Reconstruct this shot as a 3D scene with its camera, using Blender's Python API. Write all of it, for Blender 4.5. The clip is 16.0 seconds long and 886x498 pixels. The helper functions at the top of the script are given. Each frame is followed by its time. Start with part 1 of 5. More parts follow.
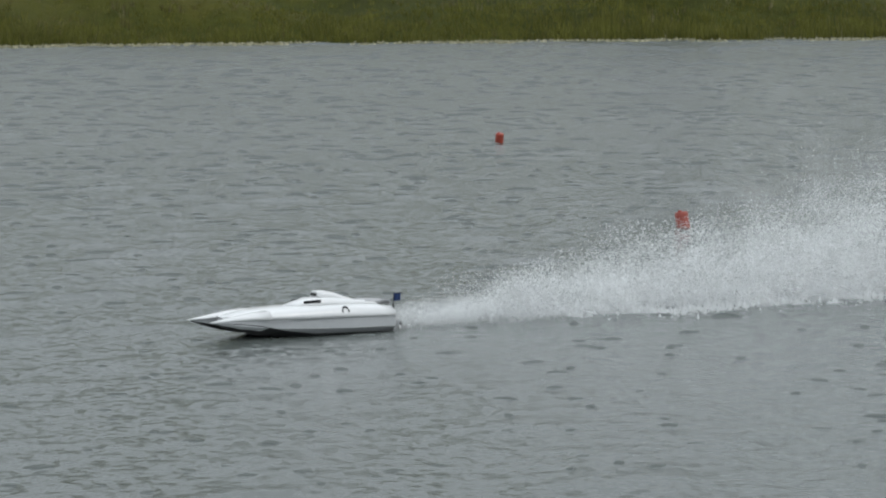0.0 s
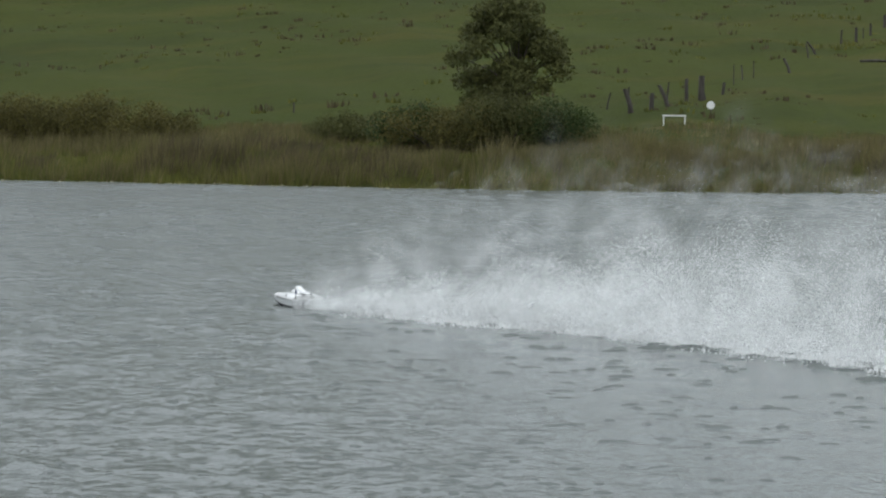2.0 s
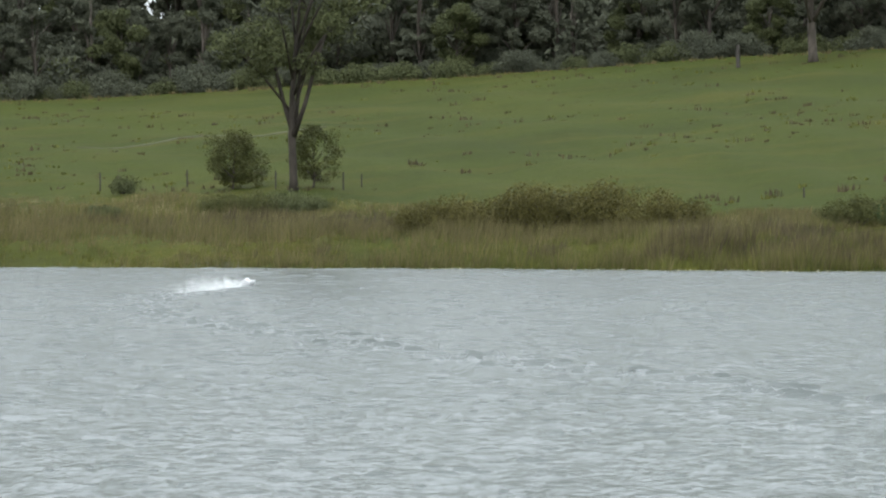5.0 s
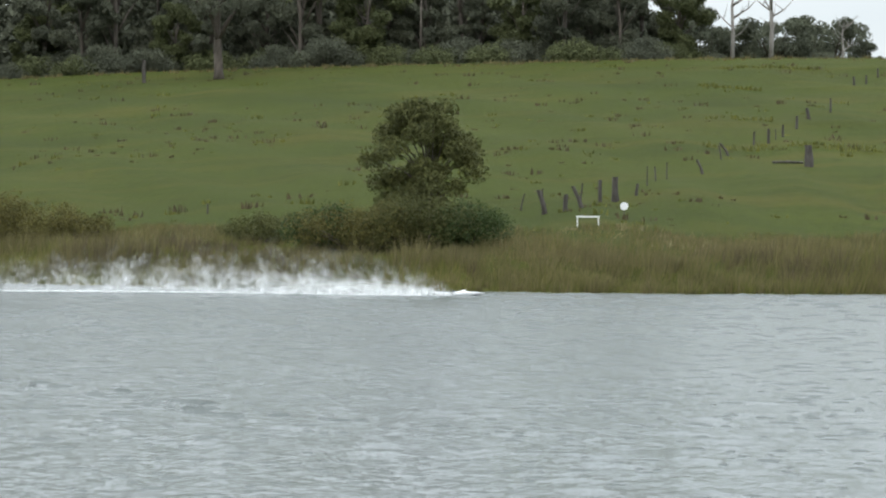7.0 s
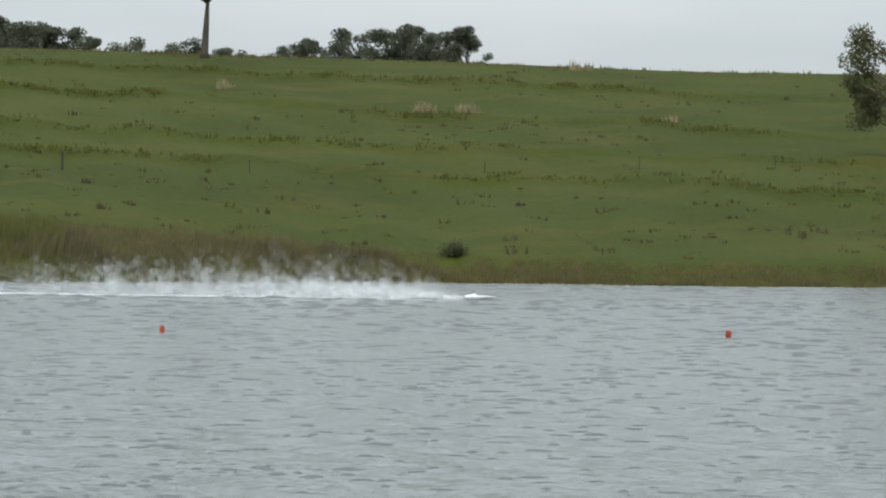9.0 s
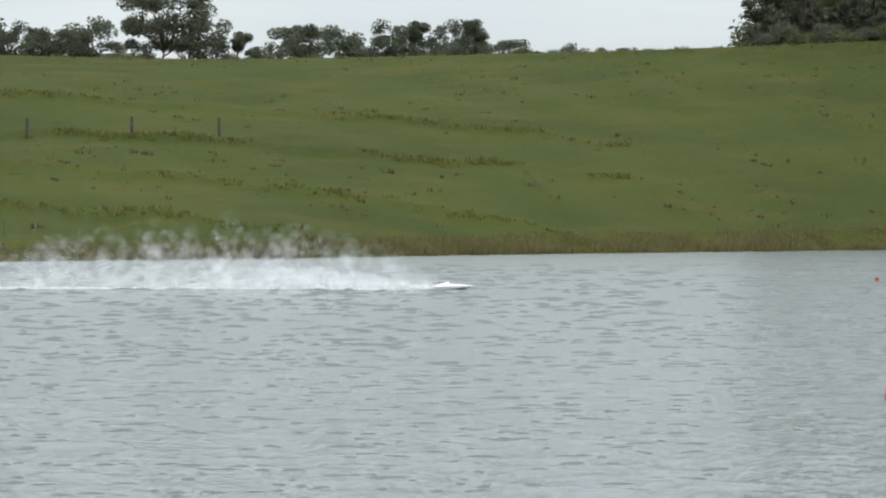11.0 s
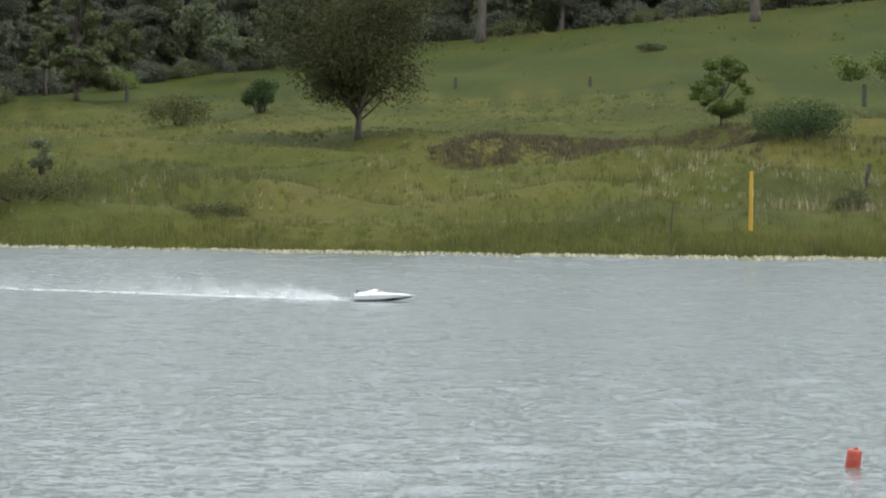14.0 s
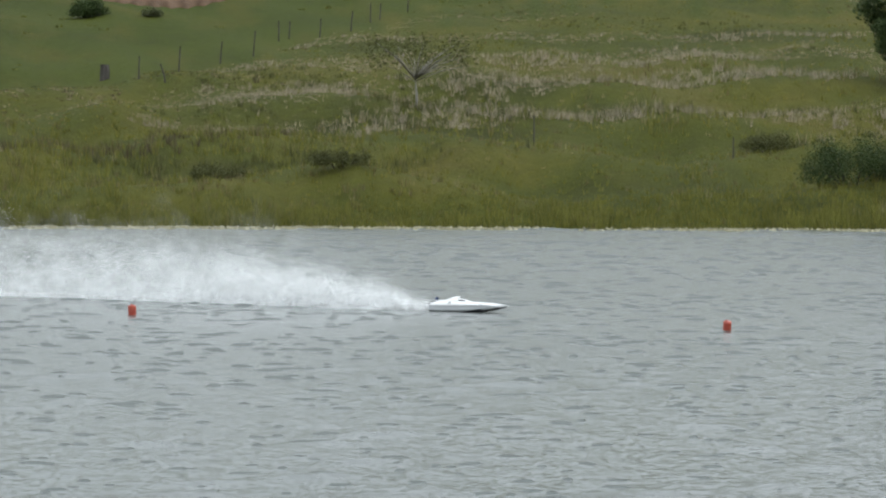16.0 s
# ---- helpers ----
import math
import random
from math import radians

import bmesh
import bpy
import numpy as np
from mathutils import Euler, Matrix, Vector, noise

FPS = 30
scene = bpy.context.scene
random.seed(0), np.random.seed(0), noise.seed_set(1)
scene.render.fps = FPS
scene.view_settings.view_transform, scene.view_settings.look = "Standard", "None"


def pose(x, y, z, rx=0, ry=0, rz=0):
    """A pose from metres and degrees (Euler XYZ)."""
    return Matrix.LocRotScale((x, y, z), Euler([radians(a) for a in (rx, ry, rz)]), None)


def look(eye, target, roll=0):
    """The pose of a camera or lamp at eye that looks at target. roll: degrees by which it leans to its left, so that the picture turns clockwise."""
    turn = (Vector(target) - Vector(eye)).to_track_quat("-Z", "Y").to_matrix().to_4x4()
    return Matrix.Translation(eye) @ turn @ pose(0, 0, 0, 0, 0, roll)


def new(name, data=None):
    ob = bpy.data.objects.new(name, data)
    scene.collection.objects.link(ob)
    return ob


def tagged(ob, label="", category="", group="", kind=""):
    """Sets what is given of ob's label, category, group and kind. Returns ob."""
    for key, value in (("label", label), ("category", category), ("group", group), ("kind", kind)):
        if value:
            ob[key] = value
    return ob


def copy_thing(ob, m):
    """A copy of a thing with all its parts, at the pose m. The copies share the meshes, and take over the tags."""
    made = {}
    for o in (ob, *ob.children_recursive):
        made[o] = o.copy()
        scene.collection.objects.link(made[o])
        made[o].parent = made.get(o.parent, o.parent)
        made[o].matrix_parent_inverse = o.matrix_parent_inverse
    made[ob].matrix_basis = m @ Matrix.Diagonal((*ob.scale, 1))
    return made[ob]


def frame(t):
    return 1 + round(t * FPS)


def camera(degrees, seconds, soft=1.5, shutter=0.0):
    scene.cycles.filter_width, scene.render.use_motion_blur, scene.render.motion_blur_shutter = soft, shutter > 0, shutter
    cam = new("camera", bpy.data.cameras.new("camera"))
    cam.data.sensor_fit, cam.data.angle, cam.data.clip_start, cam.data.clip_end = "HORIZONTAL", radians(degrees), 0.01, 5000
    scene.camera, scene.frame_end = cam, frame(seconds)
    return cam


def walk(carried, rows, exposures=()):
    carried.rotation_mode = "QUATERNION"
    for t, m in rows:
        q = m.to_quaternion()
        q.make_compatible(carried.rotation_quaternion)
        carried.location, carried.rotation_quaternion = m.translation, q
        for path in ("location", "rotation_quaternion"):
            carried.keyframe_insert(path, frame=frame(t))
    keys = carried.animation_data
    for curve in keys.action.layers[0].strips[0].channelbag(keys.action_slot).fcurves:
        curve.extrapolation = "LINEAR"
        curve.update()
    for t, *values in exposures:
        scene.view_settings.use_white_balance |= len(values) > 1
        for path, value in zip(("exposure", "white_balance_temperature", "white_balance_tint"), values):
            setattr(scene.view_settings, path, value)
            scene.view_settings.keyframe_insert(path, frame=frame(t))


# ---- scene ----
# ---------------------------------------------------------------- camera and its walk
EYE = Vector((0.0, 0.0, 2.1))  # tripod on the near bank; the lake's surface is z = 0
cam = camera(14.89, 16.0, soft=2.1)
# seconds, bearing clockwise from +y, pitch and roll in degrees
AIM = [
    (0, 106.201, -4.125, -0.29), (0.1, 102.194, -4.322, 0.27), (0.2, 94.734, -4.749, 0.10), (0.3, 88.129, -4.638, 0.47),
    (0.5, 73.998, -4.828, 0.47), (0.7, 59.867, -5.018, 0.47), (0.8, 51.096, -4.558, 0.51), (0.9, 45.133, -4.368, 0.52),
    (1, 38.125, -3.945, 0.70), (1.1, 34.032, -3.499, 0.55), (1.2, 28.616, -3.226, 0.70), (1.3, 25.545, -3.091, 0.66),
    (1.4, 21.319, -2.585, 0.58), (1.5, 18.546, -2.149, 0.75), (2, 6.190, -1.738, 0.75), (2.5, -0.914, -0.936, 0.85),
    (3, -2.605, -0.758, -0.21), (3.2, -2.75, -0.70, -0.20), (4.2, -2.65, -0.45, -0.15), (5.3, -2.112, -0.309, -0.10),
    (5.5, -1.558, -0.365, -0.17), (6, -0.568, -0.225, 0.11), (6.3, 0.751, -0.327, 0.32), (6.5, 2.444, -0.332, 0.46),
    (6.8, 5.758, -0.081, 0.61), (7, 7.619, -0.011, 0.72), (7.5, 12.398, -0.006, 0.71), (8, 17.560, 0.006, 0.32),
    (8.2, 19.333, 0.191, 0.47), (8.5, 22.436, 0.288, 0.51), (9, 26.841, 0.009, 0.70), (9.5, 32.335, 0.054, 0.81),
    (9.7, 34.365, -0.009, 0.71), (10, 37.384, -0.196, 0.55), (12.3, 64.157, -0.079, 0.69), (12.5, 66.455, -0.032, 1.15),
    (13, 74.384, 0.049, 0.68), (13.2, 77.095, 0.025, 0.65), (13.5, 80.314, -0.319, 0.61), (14, 83.467, -0.634, 0.63),
    (14.5, 87.048, -0.520, 0.84), (15, 90.859, -0.607, 0.65), (15.5, 95.804, -0.702, 0.77), (15.8, 99.695, -0.948, 0.59),
    (16, 102.360, -0.999, 0.47),
]


def aim(bearing, pitch, roll):
    b, p = radians(bearing), radians(pitch)
    way = Vector((math.sin(b) * math.cos(p), math.cos(b) * math.cos(p), math.sin(p)))
    return look(EYE, EYE + way * 100, roll)


walk(cam, [(t, aim(b, p, r)) for t, b, p, r in AIM],
     exposures=[(0, -0.82), (0.5, -0.55), (1.2, -0.78), (2.0, -0.58), (3.0, -0.14), (5.3, 0.25), (6.9, 0.2), (8.0, 0.03), (9.0, -0.23), (10.0, -0.2), (12.3, 0.25), (14.5, 0.13), (16.0, -0.2)])

# ---------------------------------------------------------------- world and sun: bright overcast
SUN_BEARING, SUN_HEIGHT = 205.0, 48.0
world = bpy.data.worlds.new("overcast_sky")
scene.world = world
world.use_nodes = True
wt = world.node_tree
wt.nodes.clear()
w_out = wt.nodes.new("ShaderNodeOutputWorld")
w_bg = wt.nodes.new("ShaderNodeBackground")
w_sky = wt.nodes.new("ShaderNodeTexSky")
w_sky.sky_type = "NISHITA"
w_sky.sun_disc = False
w_sky.sun_elevation = radians(SUN_HEIGHT)
w_sky.sun_rotation = radians(SUN_BEARING)
w_co = wt.nodes.new("ShaderNodeTexCoord")
w_map = wt.nodes.new("ShaderNodeMapping")
w_map.inputs["Scale"].default_value = (1.6, 1.6, 9.0)
w_noise = wt.nodes.new("ShaderNodeTexNoise")
w_noise.inputs["Scale"].default_value = 2.2
w_noise.inputs["Detail"].default_value = 7.0
w_ramp = wt.nodes.new("ShaderNodeValToRGB")
w_ramp.color_ramp.elements[0].position = 0.3
w_ramp.color_ramp.elements[0].color = (6.68, 7.42, 7.92, 1)
w_ramp.color_ramp.elements[1].position = 0.72
w_ramp.color_ramp.elements[1].color = (9.35, 9.9, 10.15, 1)
w_mix = wt.nodes.new("ShaderNodeMixRGB")
w_mix.inputs["Fac"].default_value = 0.88
wt.links.new(w_co.outputs["Generated"], w_map.inputs["Vector"])
wt.links.new(w_map.outputs["Vector"], w_noise.inputs["Vector"])
wt.links.new(w_noise.outputs["Fac"], w_ramp.inputs["Fac"])
wt.links.new(w_sky.outputs["Color"], w_mix.inputs["Color1"])
wt.links.new(w_ramp.outputs["Color"], w_mix.inputs["Color2"])
# an overcast sky is about three times as bright overhead as at the horizon
w_sep = wt.nodes.new("ShaderNodeSeparateXYZ")
w_up = wt.nodes.new("ShaderNodeMath")
w_up.operation = "MAXIMUM"
w_up.inputs[1].default_value = 0.0
w_grad = wt.nodes.new("ShaderNodeMath")
w_grad.operation = "MULTIPLY_ADD"
w_grad.inputs[1].default_value = 2.4
w_grad.inputs[2].default_value = 0.80
w_mul = wt.nodes.new("ShaderNodeVectorMath")
w_mul.operation = "SCALE"
wt.links.new(w_co.outputs["Generated"], w_sep.inputs["Vector"])
wt.links.new(w_sep.outputs["Z"], w_up.inputs[0])
wt.links.new(w_up.outputs["Value"], w_grad.inputs[0])
wt.links.new(w_mix.outputs["Color"], w_mul.inputs[0])
wt.links.new(w_grad.outputs["Value"], w_mul.inputs["Scale"])
wt.links.new(w_mul.outputs["Vector"], w_bg.inputs["Color"])
wt.links.new(w_bg.outputs["Background"], w_out.inputs["Surface"])
w_bg.inputs["Strength"].default_value = 0.1
scene.cycles.transparent_max_bounces = 64  # the mist has many thin layers

sun_data = bpy.data.lights.new("sun", "SUN")
sun_data.energy, sun_data.angle, sun_data.color = 0.6, radians(14), (1.0, 0.96, 0.9)
sun = new("sun", sun_data)
sb, sh = radians(SUN_BEARING), radians(SUN_HEIGHT)
sun.matrix_world = look((math.sin(sb) * math.cos(sh) * 50, math.cos(sb) * math.cos(sh) * 50, math.sin(sh) * 50), (0, 0, 0))


# ---------------------------------------------------------------- materials
def material(name, rough=0.6, metal=0.0, spec=0.3):
    m = bpy.data.materials.new(name)
    m.use_nodes = True
    b = m.node_tree.nodes["Principled BSDF"]
    b.inputs["Roughness"].default_value = rough
    b.inputs["Metallic"].default_value = metal
    b.inputs["Specular IOR Level"].default_value = spec
    return m, m.node_tree, b


def node(nt, kind, **values):
    n = nt.nodes.new(kind)
    for key, v in values.items():
        n.inputs[key.replace("_", " ")].default_value = v
    return n


def ramp(nt, source, stops):
    r = nt.nodes.new("ShaderNodeValToRGB")
    el = r.color_ramp.elements
    while len(el) < len(stops):
        el.new(0.5)
    for e, (p, c) in zip(el, stops):
        e.position, e.color = p, (*c, 1)
    nt.links.new(source, r.inputs["Fac"])
    return r.outputs["Color"]


def mix(nt, fac, a, b, mode="MIX"):
    m = nt.nodes.new("ShaderNodeMixRGB")
    m.blend_type = mode
    for src, slot in ((fac, "Fac"), (a, "Color1"), (b, "Color2")):
        if isinstance(src, (int, float)):
            m.inputs[slot].default_value = src
        elif isinstance(src, tuple):
            m.inputs[slot].default_value = (*src, 1)
        else:
            nt.links.new(src, m.inputs[slot])
    return m.outputs["Color"]


def math_node(nt, op, a, b=0.0):
    n = nt.nodes.new("ShaderNodeMath")
    n.operation = op
    for i, v in enumerate((a, b)):
        if isinstance(v, (int, float)):
            n.inputs[i].default_value = v
        else:
            nt.links.new(v, n.inputs[i])
    return n.outputs[0]


def noise_at(nt, scale, detail=4.0, stretch=(1, 1, 1), rough=0.55, turn=0.0):
    co = nt.nodes.new("ShaderNodeNewGeometry")
    mp = nt.nodes.new("ShaderNodeMapping")
    mp.inputs["Scale"].default_value = stretch
    mp.inputs["Rotation"].default_value = (0, 0, turn)
    n = nt.nodes.new("ShaderNodeTexNoise")
    n.inputs["Scale"].default_value = scale
    n.inputs["Detail"].default_value = detail
    n.inputs["Roughness"].default_value = rough
    nt.links.new(co.outputs["Position"], mp.inputs["Vector"])
    nt.links.new(mp.outputs["Vector"], n.inputs["Vector"])
    return n.outputs["Fac"]


def bump(nt, b, height, strength, distance):
    n = nt.nodes.new("ShaderNodeBump")
    n.inputs["Strength"].default_value = strength
    n.inputs["Distance"].default_value = distance
    nt.links.new(height, n.inputs["Height"])
    nt.links.new(n.outputs["Normal"], b.inputs["Normal"])


def ripple(nt, scale, stretch=(1, 1, 1), turn=0.0, detail=2.0):
    """Random slopes, as a vector round zero."""
    co = nt.nodes.new("ShaderNodeNewGeometry")
    mp = nt.nodes.new("ShaderNodeMapping")
    mp.inputs["Scale"].default_value = stretch
    mp.inputs["Rotation"].default_value = (0, 0, turn)
    n = nt.nodes.new("ShaderNodeTexNoise")
    n.inputs["Scale"].default_value = scale
    n.inputs["Detail"].default_value = detail
    s = nt.nodes.new("ShaderNodeVectorMath")
    s.operation = "SUBTRACT"
    s.inputs[1].default_value = (0.5, 0.5, 0.5)
    nt.links.new(co.outputs["Position"], mp.inputs["Vector"])
    nt.links.new(mp.outputs["Vector"], n.inputs["Vector"])
    nt.links.new(n.outputs["Color"], s.inputs[0])
    return s.outputs["Vector"]


def vec(nt, op, a, b):
    n = nt.nodes.new("ShaderNodeVectorMath")
    n.operation = op
    for k, v in enumerate((a, b)):
        if isinstance(v, tuple):
            n.inputs[k].default_value = v
        else:
            nt.links.new(v, n.inputs[k])
    return n.outputs["Vector"]


def water_material():
    """Lake water: fine ripples tilt the normal of the waves, in gusty patches."""
    m, nt, b = material("lake_water", 0.20, 0.0, 0.5)
    b.inputs["IOR"].default_value = 1.33
    gust = noise_at(nt, 0.05, 3.0)
    slope = vec(nt, "MULTIPLY", ripple(nt, 0.55, (1, 1, 1), 0.4, 2.0), (0.04, 0.04, 0))
    slope = vec(nt, "ADD", slope, vec(nt, "MULTIPLY", ripple(nt, 2.0, (1, 1, 1), 0.9, 3.0), (0.09, 0.09, 0)))
    slope = vec(nt, "ADD", slope, vec(nt, "MULTIPLY", ripple(nt, 6.0, (1, 1, 1), 1.4, 2.0), (0.36, 0.36, 0)))
    slope = vec(nt, "ADD", slope, vec(nt, "MULTIPLY", ripple(nt, 15.0, (1, 1, 1), 0.2, 2.0), (0.46, 0.46, 0)))
    # cat's-paws
    small = ramp(nt, noise_at(nt, 4.6, 2.0, turn=0.7), [(0.58, (0, 0, 0)), (0.66, (1, 1, 1))])
    power = math_node(nt, "ADD", math_node(nt, "MULTIPLY", gust, 0.6), 0.66)
    power = math_node(nt, "ADD", power, math_node(nt, "MULTIPLY", small, 0.35))
    sc = nt.nodes.new("ShaderNodeVectorMath")
    sc.operation = "SCALE"
    nt.links.new(slope, sc.inputs[0])
    nt.links.new(power, sc.inputs["Scale"])
    geo = nt.nodes.new("ShaderNodeNewGeometry")
    up = vec(nt, "ADD", sc.outputs["Vector"], geo.outputs["Normal"])
    nn = nt.nodes.new("ShaderNodeVectorMath")
    nn.operation = "NORMALIZE"
    nt.links.new(up, nn.inputs[0])
    nt.links.new(nn.outputs["Vector"], b.inputs["Normal"])
    nt.links.new(mix(nt, gust, (0.090, 0.103, 0.098), (0.118, 0.130, 0.123)), b.inputs["Base Color"])
    return m


def grass_material():
    m, nt, b = material("paddock_grass", 0.9, 0.0, 0.1)
    patches = noise_at(nt, 0.05, 5.0, (1, 1, 1))
    streak = noise_at(nt, 0.11, 4.0, (0.5, 1.6, 1))
    fine = noise_at(nt, 1.3, 6.0, rough=0.7)
    clump = noise_at(nt, 0.45, 3.0)
    base = ramp(nt, patches, [(0.32, (0.072, 0.098, 0.018)), (0.5, (0.090, 0.120, 0.024)), (0.7, (0.115, 0.142, 0.034))])
    base = mix(nt, ramp(nt, streak, [(0.5, (0, 0, 0)), (0.68, (0.75, 0.75, 0.75))]), base, (0.15, 0.145, 0.050))
    base = mix(nt, ramp(nt, clump, [(0.62, (0, 0, 0)), (0.74, (0.6, 0.6, 0.6))]), base, (0.06, 0.075, 0.02))
    litter = nt.nodes.new("ShaderNodeAttribute")
    litter.attribute_name = "litter"
    # share of a darker, less blue paddock colour
    deep_green = nt.nodes.new("ShaderNodeAttribute")
    deep_green.attribute_name = "deep_green"
    base = mix(nt, deep_green.outputs["Fac"], base, mix(nt, 1.0, base, (0.68, 0.70, 0.48), "MULTIPLY"))
    soil = ramp(nt, noise_at(nt, 0.25, 5.0), [(0.3, (0.066, 0.076, 0.026)), (0.5, (0.105, 0.118, 0.036)), (0.7, (0.150, 0.145, 0.070))])
    broad = ramp(nt, noise_at(nt, 0.055, 3.0), [(0.32, (0.055, 0.066, 0.022)), (0.46, (0.100, 0.118, 0.028)), (0.58, (0.165, 0.160, 0.048)), (0.70, (0.215, 0.180, 0.105))])
    soil = mix(nt, 0.55, soil, broad)
    base = mix(nt, litter.outputs["Fac"], base, soil)
    base = mix(nt, 0.55, base, ramp(nt, fine, [(0.3, (0.35, 0.35, 0.35)), (0.7, (1.0, 1.0, 1.0))]), "MULTIPLY")
    nt.links.new(mix(nt, 1.0, base, (0.535, 0.520, 0.21), "MULTIPLY"), b.inputs["Base Color"])
    bump(nt, b, fine, 0.6, 0.25)
    return m


def soft_normal(nt, shaders, own=0.55):
    """Light scattered between many small leaves or drops: their normals lean up."""
    geo = nt.nodes.new("ShaderNodeNewGeometry")
    up = vec(nt, "ADD", vec(nt, "MULTIPLY", geo.outputs["Normal"], (own, own, own)), (0.0, 0.0, 1.0 - own))
    nn = nt.nodes.new("ShaderNodeVectorMath")
    nn.operation = "NORMALIZE"
    nt.links.new(up, nn.inputs[0])
    for sh in shaders:
        nt.links.new(nn.outputs["Vector"], sh.inputs["Normal"])


def blade_material(name, low, high, random_share=1.0, bark=False):
    """Leaves and blades: each one has its own tint."""
    m, nt, b = material(name, 0.7, 0.0, 0.12)
    geo = nt.nodes.new("ShaderNodeNewGeometry")
    tint = ramp(nt, geo.outputs["Random Per Island"], [(0.0, low), (1.0, high)])
    broad = noise_at(nt, 0.35, 2.0)
    tint = mix(nt, 0.5, tint, ramp(nt, broad, [(0.3, (0.6, 0.6, 0.6)), (0.7, (1.25, 1.2, 1.1))]), "MULTIPLY")
    nt.links.new(tint, b.inputs["Base Color"])
    tr = nt.nodes.new("ShaderNodeBsdfTranslucent")
    nt.links.new(tint, tr.inputs["Color"])
    soft_normal(nt, (b, tr))
    ms = nt.nodes.new("ShaderNodeMixShader")
    ms.inputs["Fac"].default_value = 0.3
    nt.links.new(b.outputs["BSDF"], ms.inputs[1])
    nt.links.new(tr.outputs["BSDF"], ms.inputs[2])
    nt.links.new(ms.outputs["Shader"], nt.nodes["Material Output"].inputs["Surface"])
    return m


def mottled(name, low, high, scale=6.0, rough=0.8, metal=0.0, spec=0.3, relief=0.02, stretch=(1, 1, 1), grime=0.35):
    m, nt, b = material(name, rough, metal, spec)
    n = noise_at(nt, scale, 5.0, stretch)
    g = noise_at(nt, scale * 7, 3.0, stretch)
    c = ramp(nt, n, [(0.3, low), (0.7, high)])
    c = mix(nt, grime, c, ramp(nt, g, [(0.3, (0.6, 0.6, 0.6)), (0.7, (1.1, 1.1, 1.1))]), "MULTIPLY")
    nt.links.new(c, b.inputs["Base Color"])
    bump(nt, b, g, 0.4, relief)
    return m


def spray_material():
    m, nt, b = material("water_spray", 0.6, 0.0, 0.2)
    b.inputs["Base Color"].default_value = (0.95, 0.955, 0.955, 1)
    tr = nt.nodes.new("ShaderNodeBsdfTranslucent")
    tr.inputs["Color"].default_value = (0.95, 0.955, 0.955, 1)
    ms = nt.nodes.new("ShaderNodeMixShader")
    ms.inputs["Fac"].default_value = 0.5
    nt.links.new(b.outputs["BSDF"], ms.inputs[1])
    nt.links.new(tr.outputs["BSDF"], ms.inputs[2])
    nt.links.new(ms.outputs["Shader"], nt.nodes["Material Output"].inputs["Surface"])
    return m


def mist_material():
    """Fine droplets, too small to stop all light."""
    m = spray_material()
    m.name = "water_mist"
    nt = m.node_tree
    body = nt.nodes["Material Output"].inputs["Surface"].links[0].from_socket
    clear = nt.nodes.new("ShaderNodeBsdfTransparent")
    ms = nt.nodes.new("ShaderNodeMixShader")
    core = nt.nodes.new("ShaderNodeAttribute")
    core.attribute_name = "core"
    co = nt.nodes.new("ShaderNodeTexCoord")
    mp = nt.nodes.new("ShaderNodeMapping")
    mp.inputs["Rotation"].default_value = (0, radians(28), 0)
    mp.inputs["Scale"].default_value = (1.0, 2.5, 3.2)
    wisp = node(nt, "ShaderNodeTexNoise", Scale=2.6, Detail=5.0, Roughness=0.65)
    nt.links.new(co.outputs["Object"], mp.inputs["Vector"])
    nt.links.new(mp.outputs["Vector"], wisp.inputs["Vector"])
    streak = ramp(nt, wisp.outputs["Fac"], [(0.30, (0.12, 0.12, 0.12)), (0.68, (1.0, 1.0, 1.0))])
    nt.links.new(math_node(nt, "MULTIPLY", core.outputs["Fac"], streak), ms.inputs["Fac"])
    nt.links.new(clear.outputs["BSDF"], ms.inputs[1])
    nt.links.new(body, ms.inputs[2])
    nt.links.new(ms.outputs["Shader"], nt.nodes["Material Output"].inputs["Surface"])
    return m


WATER, GRASS, SPRAY, MIST = water_material(), grass_material(), spray_material(), mist_material()
REED = blade_material("reed_blades", (0.094, 0.082, 0.035), (0.19, 0.165, 0.074))
RUSH = blade_material("green_rushes", (0.070, 0.080, 0.018), (0.15, 0.150, 0.038))
STRAW = blade_material("straw_grass", (0.19, 0.165, 0.085), (0.36, 0.315, 0.19))
LUSH = blade_material("lush_bank_grass", (0.090, 0.104, 0.018), (0.20, 0.19, 0.042))
SEED = blade_material("seeding_grass_heads", (0.23, 0.195, 0.13), (0.40, 0.345, 0.26))
# skyline leaves: haze is put into the colour, paler and greyer than near leaves
LEAF_FAR = blade_material("far_tree_leaves", (0.070, 0.080, 0.054), (0.120, 0.132, 0.088))
LEAF_FIG = blade_material("grey_olive_leaves", (0.075, 0.082, 0.036), (0.145, 0.145, 0.070))
LEAF_GUM = blade_material("gum_leaves", (0.068, 0.080, 0.035), (0.124, 0.137, 0.061))
LEAF_PALE = blade_material("pale_gum_leaves", (0.09, 0.108, 0.058), (0.16, 0.175, 0.095))
LEAF_DARK = blade_material("dark_leaves", (0.03, 0.052, 0.017), (0.064, 0.094, 0.03))
LEAF_OLIVE = blade_material("olive_leaves", (0.056, 0.064, 0.020), (0.110, 0.114, 0.040))
LEAF_LANTANA = blade_material("lantana_leaves", (0.062, 0.058, 0.018), (0.135, 0.122, 0.036))
LEAF_LONE = blade_material("dense_dark_olive_leaves", (0.036, 0.041, 0.014), (0.072, 0.076, 0.026))
